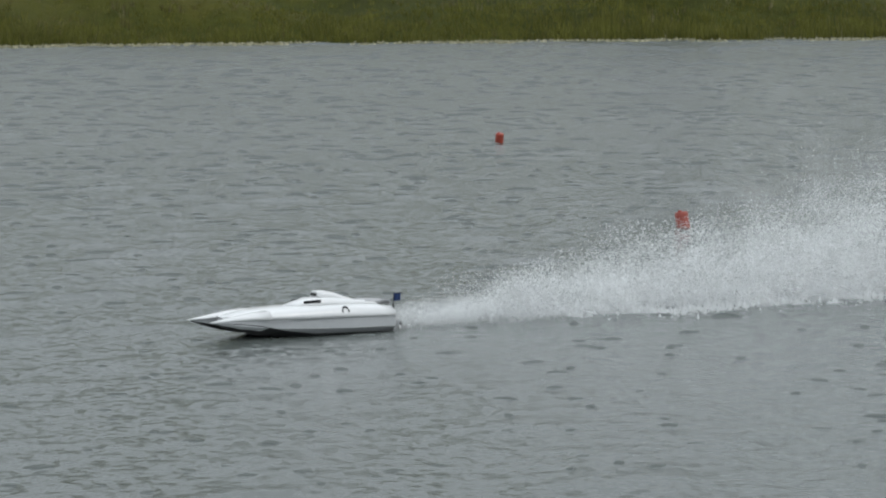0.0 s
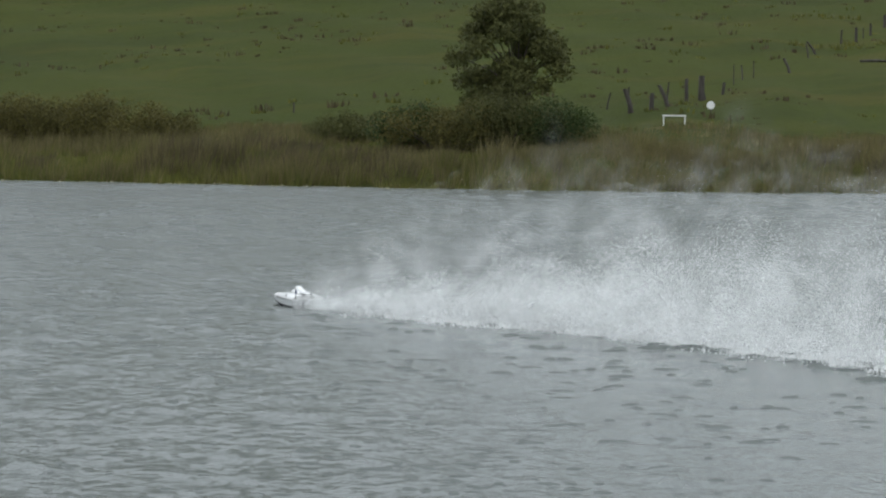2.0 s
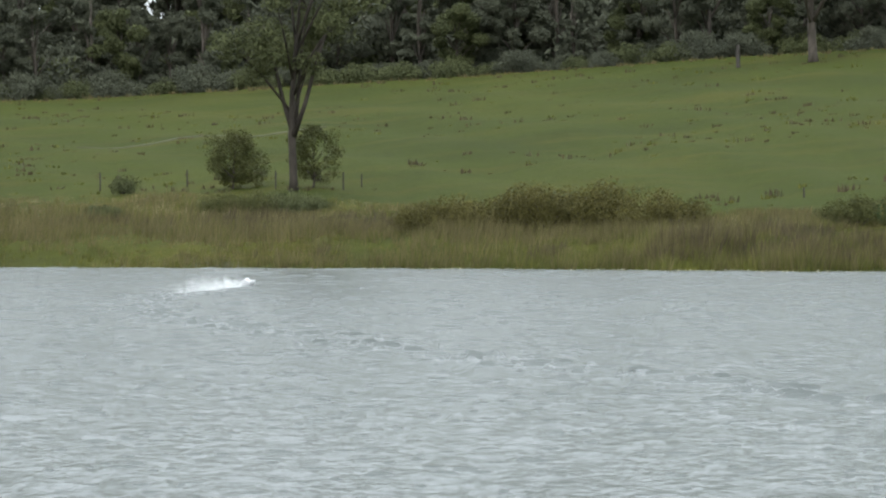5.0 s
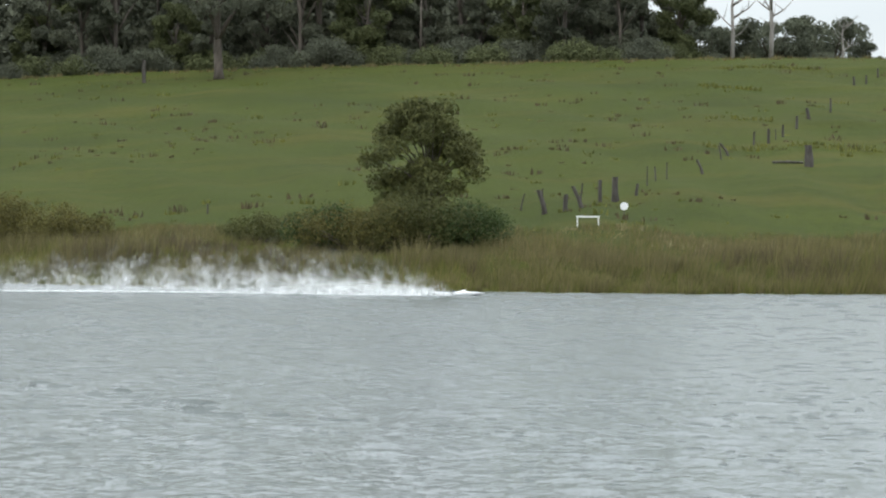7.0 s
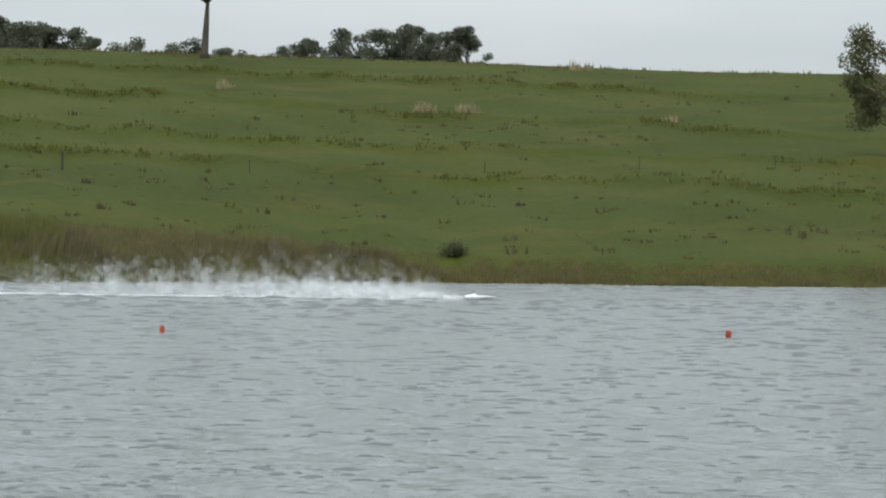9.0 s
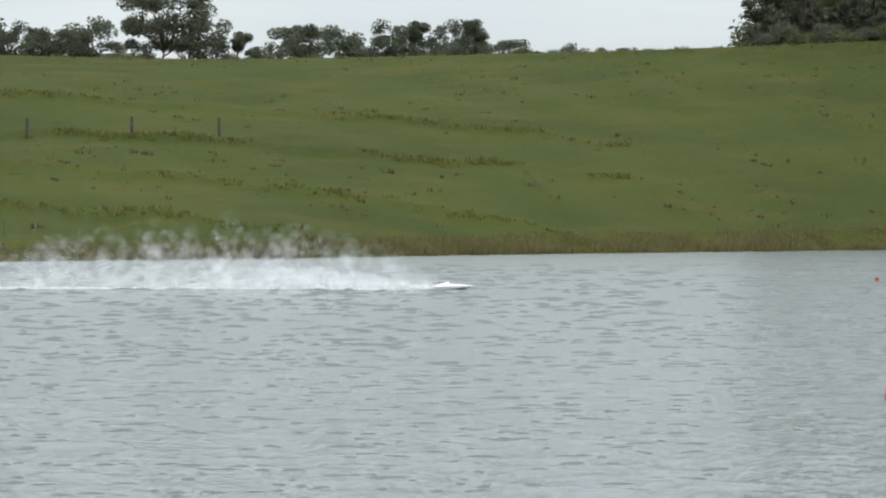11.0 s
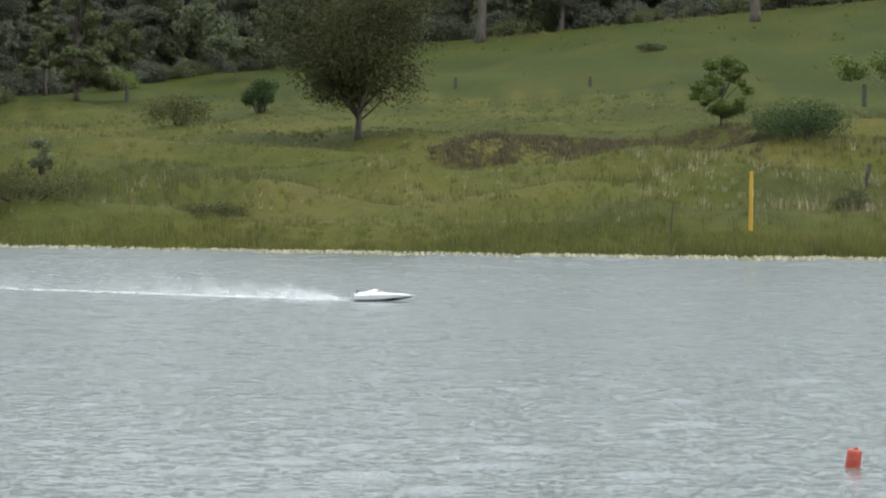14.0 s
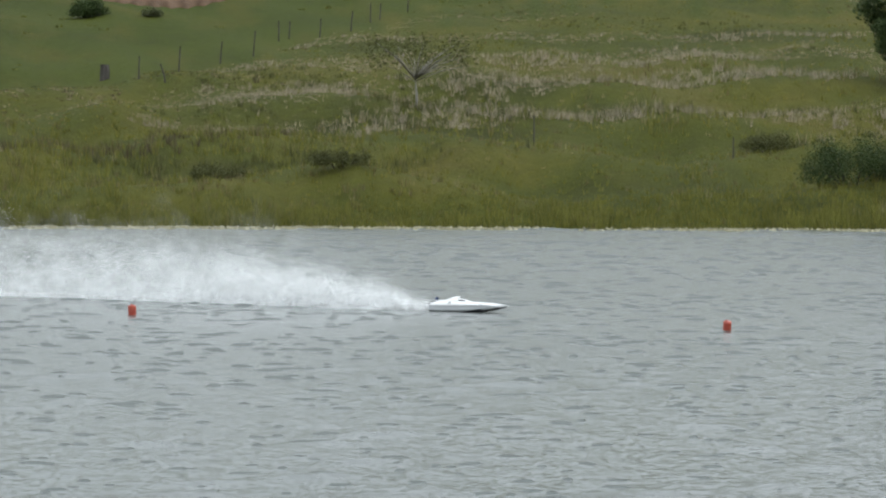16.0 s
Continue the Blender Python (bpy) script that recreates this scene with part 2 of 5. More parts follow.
MEADOW = blade_material("meadow_grass", (0.062, 0.074, 0.017), (0.135, 0.134, 0.036))
LEAF_BRIGHT = blade_material("bright_leaves", (0.075, 0.112, 0.025), (0.15, 0.185, 0.05))
LEAF_HEATH = blade_material("heath_twigs", (0.060, 0.048, 0.026), (0.115, 0.095, 0.055))
# wood leaves: colour lightened for the haze that lifts the dark gaps
LEAF_FOREST = blade_material("forest_leaves", (0.078, 0.086, 0.060), (0.114, 0.122, 0.084))
BARK = mottled("bark", (0.055, 0.045, 0.036), (0.13, 0.11, 0.09), 3.0, 0.9, stretch=(1, 1, 0.3))
BARK_PALE = mottled("pale_bark", (0.17, 0.155, 0.14), (0.34, 0.315, 0.285), 2.0, 0.85, stretch=(1, 1, 0.3))
BARK_PINK = mottled("pinkish_bark", (0.10, 0.075, 0.06), (0.19, 0.15, 0.12), 2.0, 0.85, stretch=(1, 1, 0.3))
BARK_DARK = mottled("dark_bark", (0.030, 0.025, 0.020), (0.075, 0.062, 0.050), 3.0, 0.9, stretch=(1, 1, 0.3))
OLD_WOOD = mottled("weathered_post_wood", (0.035, 0.03, 0.025), (0.10, 0.09, 0.08), 6.0, 0.9, stretch=(1, 1, 0.25))
DIRT = mottled("red_dirt", (0.075, 0.043, 0.024), (0.145, 0.088, 0.052), 0.7, 0.95, relief=0.1)
TRACK = mottled("gravel_track", (0.056, 0.062, 0.026), (0.080, 0.080, 0.042), 0.4, 0.95)
YELLOW = mottled("yellow_paint", (0.42, 0.25, 0.03), (0.52, 0.32, 0.045), 5.0, 0.55)
BUOY = mottled("buoy_plastic", (0.36, 0.055, 0.034), (0.46, 0.085, 0.050), 9.0, 0.45, spec=0.45)
BUOY_CAP = mottled("buoy_cap", (0.30, 0.03, 0.02), (0.38, 0.05, 0.03), 9.0, 0.5)
WHITE = mottled("white_gelcoat", (0.78, 0.78, 0.78), (0.84, 0.84, 0.84), 4.0, 0.18, spec=0.5, relief=0.0, grime=0.05)
GREY_SIDE = mottled("pale_grey_hull_paint", (0.55, 0.56, 0.57), (0.60, 0.61, 0.62), 5.0, 0.25, spec=0.5, relief=0.0, grime=0.08)
BLACK = mottled("black_gloss", (0.010, 0.010, 0.011), (0.022, 0.022, 0.024), 5.0, 0.3, spec=0.5, relief=0.0)
BLUE = mottled("blue_cloth", (0.012, 0.03, 0.10), (0.025, 0.055, 0.17), 30.0, 0.8)
STEEL = mottled("bare_steel", (0.40, 0.40, 0.41), (0.55, 0.55, 0.56), 20.0, 0.35, metal=0.9)
CLEAR_HOSE = mottled("milky_hose", (0.62, 0.62, 0.60), (0.72, 0.72, 0.70), 20.0, 0.3, spec=0.5)
LILY = blade_material("pale_floating_weed", (0.22, 0.21, 0.13), (0.52, 0.49, 0.34))


# ---------------------------------------------------------------- mesh helpers
def mesh_of(name, verts, faces, mat, smooth_shade=False):
    """A mesh from arrays; faces all of one size."""
    me = bpy.data.meshes.new(name)
    verts, faces = np.asarray(verts, np.float32), np.asarray(faces, np.int32)
    n, k = faces.shape
    me.vertices.add(len(verts))
    me.vertices.foreach_set("co", verts.ravel())
    me.loops.add(n * k)
    me.loops.foreach_set("vertex_index", faces.ravel())
    me.polygons.add(n)
    me.polygons.foreach_set("loop_start", np.arange(0, n * k, k, dtype=np.int32))
    me.polygons.foreach_set("loop_total", np.full(n, k, dtype=np.int32))
    me.polygons.foreach_set("use_smooth", np.full(n, smooth_shade))
    me.update(calc_edges=True)
    me.materials.append(mat)
    return me


def part(name, bm, mat, parent=None, label=""):
    """Links a bmesh or a mesh as one object under its thing."""
    if isinstance(bm, bmesh.types.BMesh):
        me = bpy.data.meshes.new(name)
        bmesh.ops.recalc_face_normals(bm, faces=bm.faces)
        bm.to_mesh(me)
        bm.free()
        me.materials.append(mat)
    else:
        me = bm
    ob = new(name, me)
    ob.parent = parent
    if label:
        tagged(ob, label)
    return ob


def box(bm, size, at, bevel=0.0, turn=None):
    r = bmesh.ops.create_cube(bm, size=1.0, matrix=(turn or Matrix()) @ Matrix.Diagonal((*size, 1)))
    if bevel:
        edges = list({e for v in r["verts"] for e in v.link_edges})
        out = bmesh.ops.bevel(bm, geom=edges, offset=bevel, segments=2, affect="EDGES")
        vs = list({v for f in out["faces"] for v in f.verts} | {v for v in r["verts"] if v.is_valid})
    else:
        vs = r["verts"]
    bmesh.ops.translate(bm, vec=at, verts=[v for v in vs if v.is_valid])


def tube(bm, points, radii, sides=8, cap=True):
    """A tapered tube along points."""
    rings = []
    pts = [Vector(p) for p in points]
    for i, p in enumerate(pts):
        d = (pts[min(i + 1, len(pts) - 1)] - pts[max(i - 1, 0)]).normalized()
        a = d.orthogonal().normalized() if abs(d.z) < 0.9 else d.cross(Vector((0, 1, 0))).normalized()
        c = d.cross(a)
        rings.append([bm.verts.new(p + radii[i] * (math.cos(k * 2 * math.pi / sides) * a + math.sin(k * 2 * math.pi / sides) * c)) for k in range(sides)])
    for r0, r1 in zip(rings, rings[1:]):
        for k in range(sides):
            bm.faces.new((r0[k], r0[(k + 1) % sides], r1[(k + 1) % sides], r1[k])).smooth = True
    if cap:
        bm.faces.new(rings[0][::-1])
        bm.faces.new(rings[-1])


def loft(bm, rings, smooth_shade=True):
    """Skin over rings of equal count, closed at both ends."""
    vs = [[bm.verts.new(p) for p in ring] for ring in rings]
    n = len(vs[0])
    for a, b in zip(vs, vs[1:]):
        for k in range(n):
            bm.faces.new((a[k], a[(k + 1) % n], b[(k + 1) % n], b[k])).smooth = smooth_shade
    bm.faces.new(vs[0][::-1])
    bm.faces.new(vs[-1])


def polar(bearing, r):
    return r * math.sin(radians(bearing)), r * math.cos(radians(bearing))


# ---------------------------------------------------------------- land and water
# bearing from the tripod (degrees clockwise from +y): distance to the far shore, ridge distance, ridge elevation (degrees)
SHORE_B = [-40, -20, -9, -2, 3, 7, 12, 15, 20, 26, 31, 36, 41, 46, 51.5, 57.2, 60.2, 64.2, 68.2, 71.2, 74.2, 78.2, 83.2, 88.2, 94.2, 99.2, 104.2, 110.2, 117.2, 128.2, 138.2, 151.2]
SHORE_D = [150, 190, 196, 184, 172, 166, 168, 178, 191, 214, 212, 226, 238, 258, 300, 340, 318, 256, 233, 208, 192, 177, 169, 167, 175, 182, 189, 195, 203, 205, 170, 90]
RIDGE_B = [-40, -9, -5, -1.5, 2.4, 6, 12, 19, 27, 31, 34, 38, 45, 51.5, 57.2, 64.2, 69.2, 73.2, 78.2, 83.2, 87.7, 94.2, 101.2, 108.2, 117.2, 151.2]
RIDGE_D = [400, 430, 425, 420, 410, 400, 400, 410, 420, 430, 435, 440, 460, 480, 500, 480, 470, 450, 420, 400, 390, 390, 400, 410, 420, 300]
RIDGE_E = [1.9, 2.18, 2.42, 2.62, 2.9, 3.06, 3.26, 3.3, 3.17, 3.04, 3.02, 3.03, 2.88, 3.0, 3.17, 3.32, 3.2, 2.8, 2.65, 2.82, 3.32, 3.95, 4.3, 4.5, 4.5, 3.0]


def smooth(bearing, bs, vs):
    """Value at a bearing, averaged over a few degrees."""
    return (np.interp(bearing - 1.2, bs, vs) + 2 * np.interp(bearing, bs, vs) + np.interp(bearing + 1.2, bs, vs)) / 4


def shore_at(b):
    return smooth(b, SHORE_B, SHORE_D) + 1.2 * np.sin(b * 3.1) + 0.8 * np.sin(b * 7.7 + 1)


CONTOURS = (274, 304, 345, 386)


def contour(b, c):
    return c + 5 * np.sin(b * 0.15 + c) + 1.2 * np.sin(b * 0.9)


def land_height(b, r):
    """Height of the far land at bearing b and distance r."""
    R, Q = smooth(b, SHORE_B, SHORE_D) + 1.2 * np.sin(b * 3.1) + 0.8 * np.sin(b * 7.7 + 1), smooth(b, RIDGE_B, RIDGE_D)
    top = Q * np.tan(np.radians(smooth(b, RIDGE_B, RIDGE_E))) + 2.1
    s = np.clip((r - R) / (Q - R), 0, 1)
    bank = 0.9 * np.clip((r - R) / 7, 0, 1) ** 1.3
    rough = 0.35 * np.sin(r * 0.11 + b * 0.8) * np.sin(b * 1.7 + r * 0.03) * np.clip((r - R) / 20, 0, 1) * np.clip((Q - r) / 40, 0, 1)
    old = np.clip((b - 12) / 4, 0, 1) * np.clip((53 - b) / 4, 0, 1)
    for c in CONTOURS:  # old contour banks across the paddock
        rough = rough + 0.55 * old * np.exp(-((r - contour(b, c)) / 2.6) ** 2)
    # hummocks in long grass
    long = np.clip((b - 66) / 4, 0, 1) * np.clip((r - R - 3) / 8, 0, 1) * np.clip((90 - r + R) / 30, 0, 1)
    rough = rough + long * (0.45 * np.sin((r - R) * 0.30 + 2.2 * np.sin(b * 0.55)) + 0.3 * np.sin((r - R) * 0.17 + b * 1.3))
    up = bank + (top - 0.9) * (0.88 * s + 0.12 * s * s) + rough
    over = np.clip((r - Q) / 60, 0, 1)
    z = up - 2.0 * over * over - 0.012 * np.clip(r - Q - 60, 0, 600)
    return np.where(r < R, -0.5 * np.clip((R - r) / 4, 0, 2) - 0.02, z)


# width of the ungrazed bank by bearing
ROUGH_B = [-14, -9, -5.2, -0.5, 5.8, 8.7, 11.6, 15.5, 18.5, 20.9, 24.2, 27, 38, 46, 52, 58, 62.4, 64.3, 69.1, 71.5, 73.6, 76.4, 78.2, 83.3, 87.7, 89.1, 93.1, 96.9, 98.8, 101.5, 104.4, 118]
ROUGH_W = [60, 59, 47, 27, 23, 27, 23, 25, 29, 24, 15, 7, 5, 6, 8, 11, 18, 37, 59, 62, 77, 125, 135, 130, 108, 97, 72, 72, 86, 118, 138, 140]


def near_bank(x, y):
    """The bank that the tripod stands on: it rises behind the camera."""
    s = x * math.sin(radians(52)) + y * math.cos(radians(52))
    return np.where(s > 0, 0.55 - 0.3 * s, 0.55 + 0.02 * np.clip(-s, 0, 400))


def ground_height(bearing, r):
    x, y = r * np.sin(np.radians(bearing)), r * np.cos(np.radians(bearing))
    return np.maximum(np.maximum(land_height(bearing, r), near_bank(x, y)), -1.2)


WAVE = 0.0020  # metres


def build_ground():
    inner = [0.03, 0.1, 0.2, 0.35, 0.5, 0.7, 0.85, 0.94, 0.98]
    bank = [-2, 0, 0.6, 1.4, 2.5, 4, 6, 8, 10, 12, 14, 16, 18, 20, 22, 24, 26, 28, 30, 32]
    bearings = np.concatenate([np.arange(-14, 118, 0.3), np.arange(118, 346, 2.0)])
    rows = []
    for b in bearings:
        bb = b if b < 200 else b - 360
        R, Q = float(shore_at(bb)), float(smooth(bb, RIDGE_B, RIDGE_D))
        rr = [0.02, 0.5, 1.5, 3.0] + [f * R for f in inner] + [R + d for d in bank]
        rr += list(np.linspace(R + 34, Q, 92)[1:]) + [Q + d for d in (8, 16, 26, 40, 60, 90, 140, 220, 400, 800, 1700, 4600)]
        rr = np.array(rr)
        z = ground_height(np.full_like(rr, bb), rr)
        rows.append(np.stack([rr * np.sin(radians(bb)), rr * np.cos(radians(bb)), z], 1))
    v = np.array(rows)
    nb, nr = v.shape[:2]
    i, j = np.meshgrid(np.arange(nb), np.arange(nr - 1), indexing="ij")
    i2 = (i + 1) % nb
    f = np.stack([i * nr + j, i2 * nr + j, i2 * nr + j + 1, i * nr + j + 1], -1).reshape(-1, 4)[:, ::-1]
    verts = v.reshape(-1, 3)
    centre = np.array([[0, 0, float(near_bank(0.0, 0.0))]])
    me = mesh_of("ground", np.concatenate([verts, centre]), f, GRASS, True)
    # dead grass and litter where the bank is never grazed
    bb = np.degrees(np.arctan2(verts[:, 0], verts[:, 1]))
    dist = np.hypot(verts[:, 0], verts[:, 1]) - shore_at(bb)
    wide = np.interp(bb, ROUGH_B, ROUGH_W)
    share = np.clip((wide * (1 + 0.12 * np.sin(bb * 9)) - dist) / 6, 0, 1) * (dist > -3)
    me.attributes.new("litter", "FLOAT", "POINT").data.foreach_set("value", np.append(share, 0.0).astype(np.float32))
    # how far the paddock colour goes darker and less blue, by bearing
    deep_green = np.interp(bb, [-14, 12, 18, 50, 62, 74, 90, 97, 118], [0.5, 0.5, 0.1, 0.3, 0.8, 1.0, 0.8, 0.3, 0.3])
    me.attributes.new("deep_green", "FLOAT", "POINT").data.foreach_set("value", np.append(deep_green, 0.0).astype(np.float32))
    ob = new("ground", me)
    tagged(ob, "green grazed paddock rising from the lake shore to a ridge", "grassland", kind="structure")


def wave_height(x, y):
    """Small wind waves: narrow crests over flat troughs."""
    rng = np.random.default_rng(21)
    g = np.zeros_like(x)
    for k in range(30):
        length = 0.5 * (1.7 / 0.5) ** rng.random()
        way, phase = radians(25) + rng.normal(0, 0.75), rng.random() * 6.28
        g += np.cos((x * math.cos(way) + y * math.sin(way)) * 2 * math.pi / length + phase)
    g *= math.sqrt(2 / 30)
    gust = 0.75 + 0.4 * np.sin(x * 0.061 + 1.7 * np.sin(y * 0.043)) * np.sin(y * 0.057 + 1.1 * np.sin(x * 0.037))
    return WAVE * gust * (np.exp(np.minimum(g, 2.6)) - 1.6)


def wavelets(rng, n):
    """Short steep wavelets with a curved crest, thinning out with the distance from the near bank."""
    r = rng.uniform(205 ** -0.5, 10.5 ** -0.5, n) ** -2.0
    b = rng.uniform(-11.5, 115.3, n)
    keep = (r < shore_at(b) - 3) & (rng.random(n) < np.clip((r / 60) ** 1.6, 0.04, 1))
    r, b = r[keep], b[keep]
    n = len(r)
    x, y = r * np.sin(np.radians(b)), r * np.cos(np.radians(b))
    gust = np.clip(0.9 + 0.45 * np.sin(x * 0.061 + 1.7 * np.sin(y * 0.043)) * np.sin(y * 0.057 + 1.1 * np.sin(x * 0.037)), 0.4, 1.4)
    long = 0.0035 * r * (0.5 + 1.1 * rng.random(n) ** 2)
    high = 0.00042 * r * (0.5 + 0.9 * rng.random(n)) * gust
    deep = np.maximum(high * 1.3, 0.010)
    turn = np.radians(-b) + rng.normal(0, 0.35, n)
    rows = []
    for q in (-1, -0.6, 0, 0.6, 1):
        e = 1 - q * q
        for side, up in ((-1.0, 0.0), (0.1, e), (1.6, 0.0)):
            px, py = q * long, side * deep * (0.35 + 0.65 * e) + 0.25 * deep * np.sin(2.5 * q + b * 40)
            rows.append(np.stack([x + px * np.cos(turn) - py * np.sin(turn), y + px * np.sin(turn) + py * np.cos(turn), up * high - 0.003 * (up == 0)], 1))
    v = np.stack(rows, 1).reshape(-1, 3)
    base = np.arange(n)[:, None] * 15
    f = np.concatenate([base + [3 * a + c, 3 * a + 3 + c, 3 * a + 4 + c, 3 * a + 1 + c] for a in range(4) for c in (0, 1)])
    return v, f


def build_water():
    """The lake: wind waves over the part within view, level water round it."""
    bearings = np.arange(-11.6, 115.4, 0.16)
    steps = [11.0]
    while steps[-1] < 345:
        steps.append(steps[-1] + min(0.0060 * steps[-1], 0.5))
    r = np.array(steps)
    shore = shore_at(bearings)
    B, R = np.meshgrid(bearings, r, indexing="ij")
    x, y = R * np.sin(np.radians(B)), R * np.cos(np.radians(B))
    z = wave_height(x, y) * np.clip((shore[:, None] - R) / 5, 0.15, 1)
    nb, nr = x.shape
    i, j = np.meshgrid(np.arange(nb - 1), np.arange(nr - 1), indexing="ij")
    wet = R[:-1, :-1] < np.maximum(shore[:-1], shore[1:])[:, None] + 2
    i, j = i[wet], j[wet]
    f = np.stack([i * nr + j, i * nr + j + 1, (i + 1) * nr + j + 1, (i + 1) * nr + j], -1)
    used_v = np.unique(f)
    number = np.zeros(nb * nr, np.int64)
    number[used_v] = np.arange(len(used_v))
    v = np.stack([x, y, z], -1).reshape(-1, 3)[used_v]
    f = number[f][:, ::-1]
    wv, wf = wavelets(np.random.default_rng(31), 34000)
    f = np.concatenate([f, wf + len(v)])
    v = np.concatenate([v, wv])
    n, k = 64, len(v)
    a = np.arange(n) * 2 * math.pi / n
    disc = np.stack([420 * np.cos(a), 420 * np.sin(a), np.full(n, -0.06)], 1)
    m = np.arange(0, n - 2, 2)
    cap = np.stack([np.full(len(m), k), k + m + 1, k + m + 2, k + (m + 3) % n], 1)[:-1]
    lake = new("water", mesh_of("water", np.concatenate([v, disc]), np.concatenate([f, cap]), WATER, True))
    tagged(lake, "grey rippled lake water under an overcast sky", "lake", kind="structure")


build_ground()
build_water()


# ---------------------------------------------------------------- the model boat (bow along +x, origin under the transom at the waterline)
def build_boat():
    boat = tagged(new("model_speedboat"), "white radio-controlled catamaran speedboat planing on the lake", "model boat")
    boat.empty_display_size = 0.2

    def sponson(side):
        bm, rings = bmesh.new(), []
        for x, w, zb, zc, zt in ((0.0, .075, .005, .045, .115), (.3, .075, .0, .045, .118), (.6, .072, .0, .05, .120), (.85, .066, .006, .058, .122),
                                 (1.02, .056, .024, .070, .123), (1.16, .042, .050, .084, .121), (1.27, .024, .078, .097, .116), (1.35, .005, .102, .105, .110)):
            c = side * (.125 + .01 * (x > 1.0) * (x - 1.0) / .35)
            o = side
            rings.append([(x, c + o * w, zt), (x, c + o * w * 1.02, zc), (x, c + o * w * .35, zb), (x, c - o * w * .55, zb + .004), (x, c - o * w * .8, zt)])
        loft(bm, rings, False)
        return part("sponson", bm, GREY_SIDE, boat, "pale grey hull side above the black bottom")

    def bottom(side):
        bm, rings = bmesh.new(), []
        # black climbs the sides towards the bow to stand for shade beneath it
        for x, w, zb, zc in ((.0, .076, .001, .012), (.3, .076, -.004, .012), (.6, .073, -.004, .015), (.85, .067, .002, .046), (1.02, .057, .020, .082), (1.16, .043, .046, .098), (1.27, .025, .075, .105), (1.345, .006, .100, .104)):
            c = side * (.125 + .01 * (x > 1.0) * (x - 1.0) / .35)
            rings.append([(x, c + side * w * 1.05, zc), (x, c + side * w * .38, zb), (x, c - side * w * .6, zb), (x, c - side * w * .6, zc)])
        loft(bm, rings, False)
        return part("bottom", bm, BLACK, boat, "black running surface, carried up at the bow in place of shade")

    for side in (1, -1):
        sponson(side), bottom(side)
        # white fork tip over the sponson
        bm, rings = bmesh.new(), []
        for x, w, z0, z1 in ((.95, .070, .118, .172), (1.08, .054, .119, .158), (1.2, .038, .117, .140), (1.3, .019, .113, .124), (1.37, .004, .109, .113)):
            c = side * .131
            rings.append([(x, c - w, z0), (x, c + w, z0), (x, c + w * .85, (z0 + z1) / 2), (x, c + w * .45, z1), (x, c - w * .45, z1), (x, c - w * .85, (z0 + z1) / 2)])
        loft(bm, rings)
        part("bow_tip", bm, WHITE, boat)
    # deck with a rounded sheer
    bm, rings = bmesh.new(), []
    for x, w, z0, z1 in ((-.005, .198, .112, .176), (.1, .204, .112, .186), (.3, .206, .114, .192), (.55, .204, .116, .190), (.75, .200, .117, .186), (.92, .192, .118, .177), (1.02, .176, .119, .166), (1.10, .150, .119, .152), (1.17, .105, .119, .138), (1.21, .050, .120, .128)):
        rings.append([(x, -w, z0), (x, w, z0), (x, w * .99, z0 + .018), (x, w * .9, z1 - .022), (x, w * .7, z1 - .006), (x, 0, z1), (x, -w * .7, z1 - .006), (x, -w * .9, z1 - .022), (x, -w * .99, z0 + .018)])
    loft(bm, rings)
    part("deck", bm, WHITE, boat)
    bm = bmesh.new()
    box(bm, (.95, .12, .02), (.50, 0, .105))
    part("tunnel_roof", bm, BLACK, boat)
    # cowl with cockpit and air scoop
    bm, rings = bmesh.new(), []
    for x, w, z in ((-.0, .055, .196), (.10, .085, .205), (.22, .100, .212), (.34, .100, .226), (.45, .098, .234), (.55, .092, .232), (.63, .080, .212), (.70, .060, .190)):
        rings.append([(x, -w, .178), (x, w, .178), (x, w * .95, (z + .178) / 2 + .006), (x, w * .6, z), (x, -w * .6, z), (x, -w * .95, (z + .178) / 2 + .006)])
    loft(bm, rings)
    cowl = part("cowl", bm, WHITE, boat)
    bm, rings = bmesh.new(), []
    for x, w, z0, z in ((.20, .03, .205, .214), (.30, .045, .205, .238), (.38, .05, .21, .264), (.45, .05, .21, .277), (.50, .046, .232, .275), (.505, .040, .236, .270)):
        rings.append([(x, -w, z0), (x, w, z0), (x, w, (z0 + z) / 2), (x, w * .6, z), (x, -w * .6, z), (x, -w, (z0 + z) / 2)])
    loft(bm, rings)
    part("air_scoop", bm, WHITE, cowl)
    bm = bmesh.new()
    box(bm, (.006, .066, .018), (.507, 0, .252), .002)
    part("scoop_mouth", bm, BLACK, cowl)
    for side in (1, -1):
        bm = bmesh.new()
        box(bm, (.12, .006, .020), (.57, side * .083, .211), .002, Matrix.Rotation(-side * .16, 4, "Z") @ Matrix.Rotation(.06, 4, "Y"))
        part("cockpit_window", bm, BLACK, cowl)
    # exhaust cans, mark on each side, sheer line
    for side in (1, -1):
        bm = bmesh.new()
        tube(bm, [(-.05, side * .05, .192), (.14, side * .06, .196)], [.016, .018], 12)
        part("exhaust_pipe", bm, STEEL, boat)
        bm = bmesh.new()
        arc = [(.385 + .024 * math.cos(a), side * .2, .160 + .024 * math.sin(a)) for a in np.linspace(-.5, math.pi + .5, 12)]
        tube(bm, [(x, side * (.196 - (z - .14) * .35), z - .004) for x, y, z in arc], [.0065] * 12, 6)
        part("side_mark", bm, BLACK, boat, "dark arch-shaped mark")
        bm = bmesh.new()
        box(bm, (1.0, .003, .003), (.5, side * .2045, .116))
        part("rub_strip", bm, STEEL, boat)
    bm = bmesh.new()
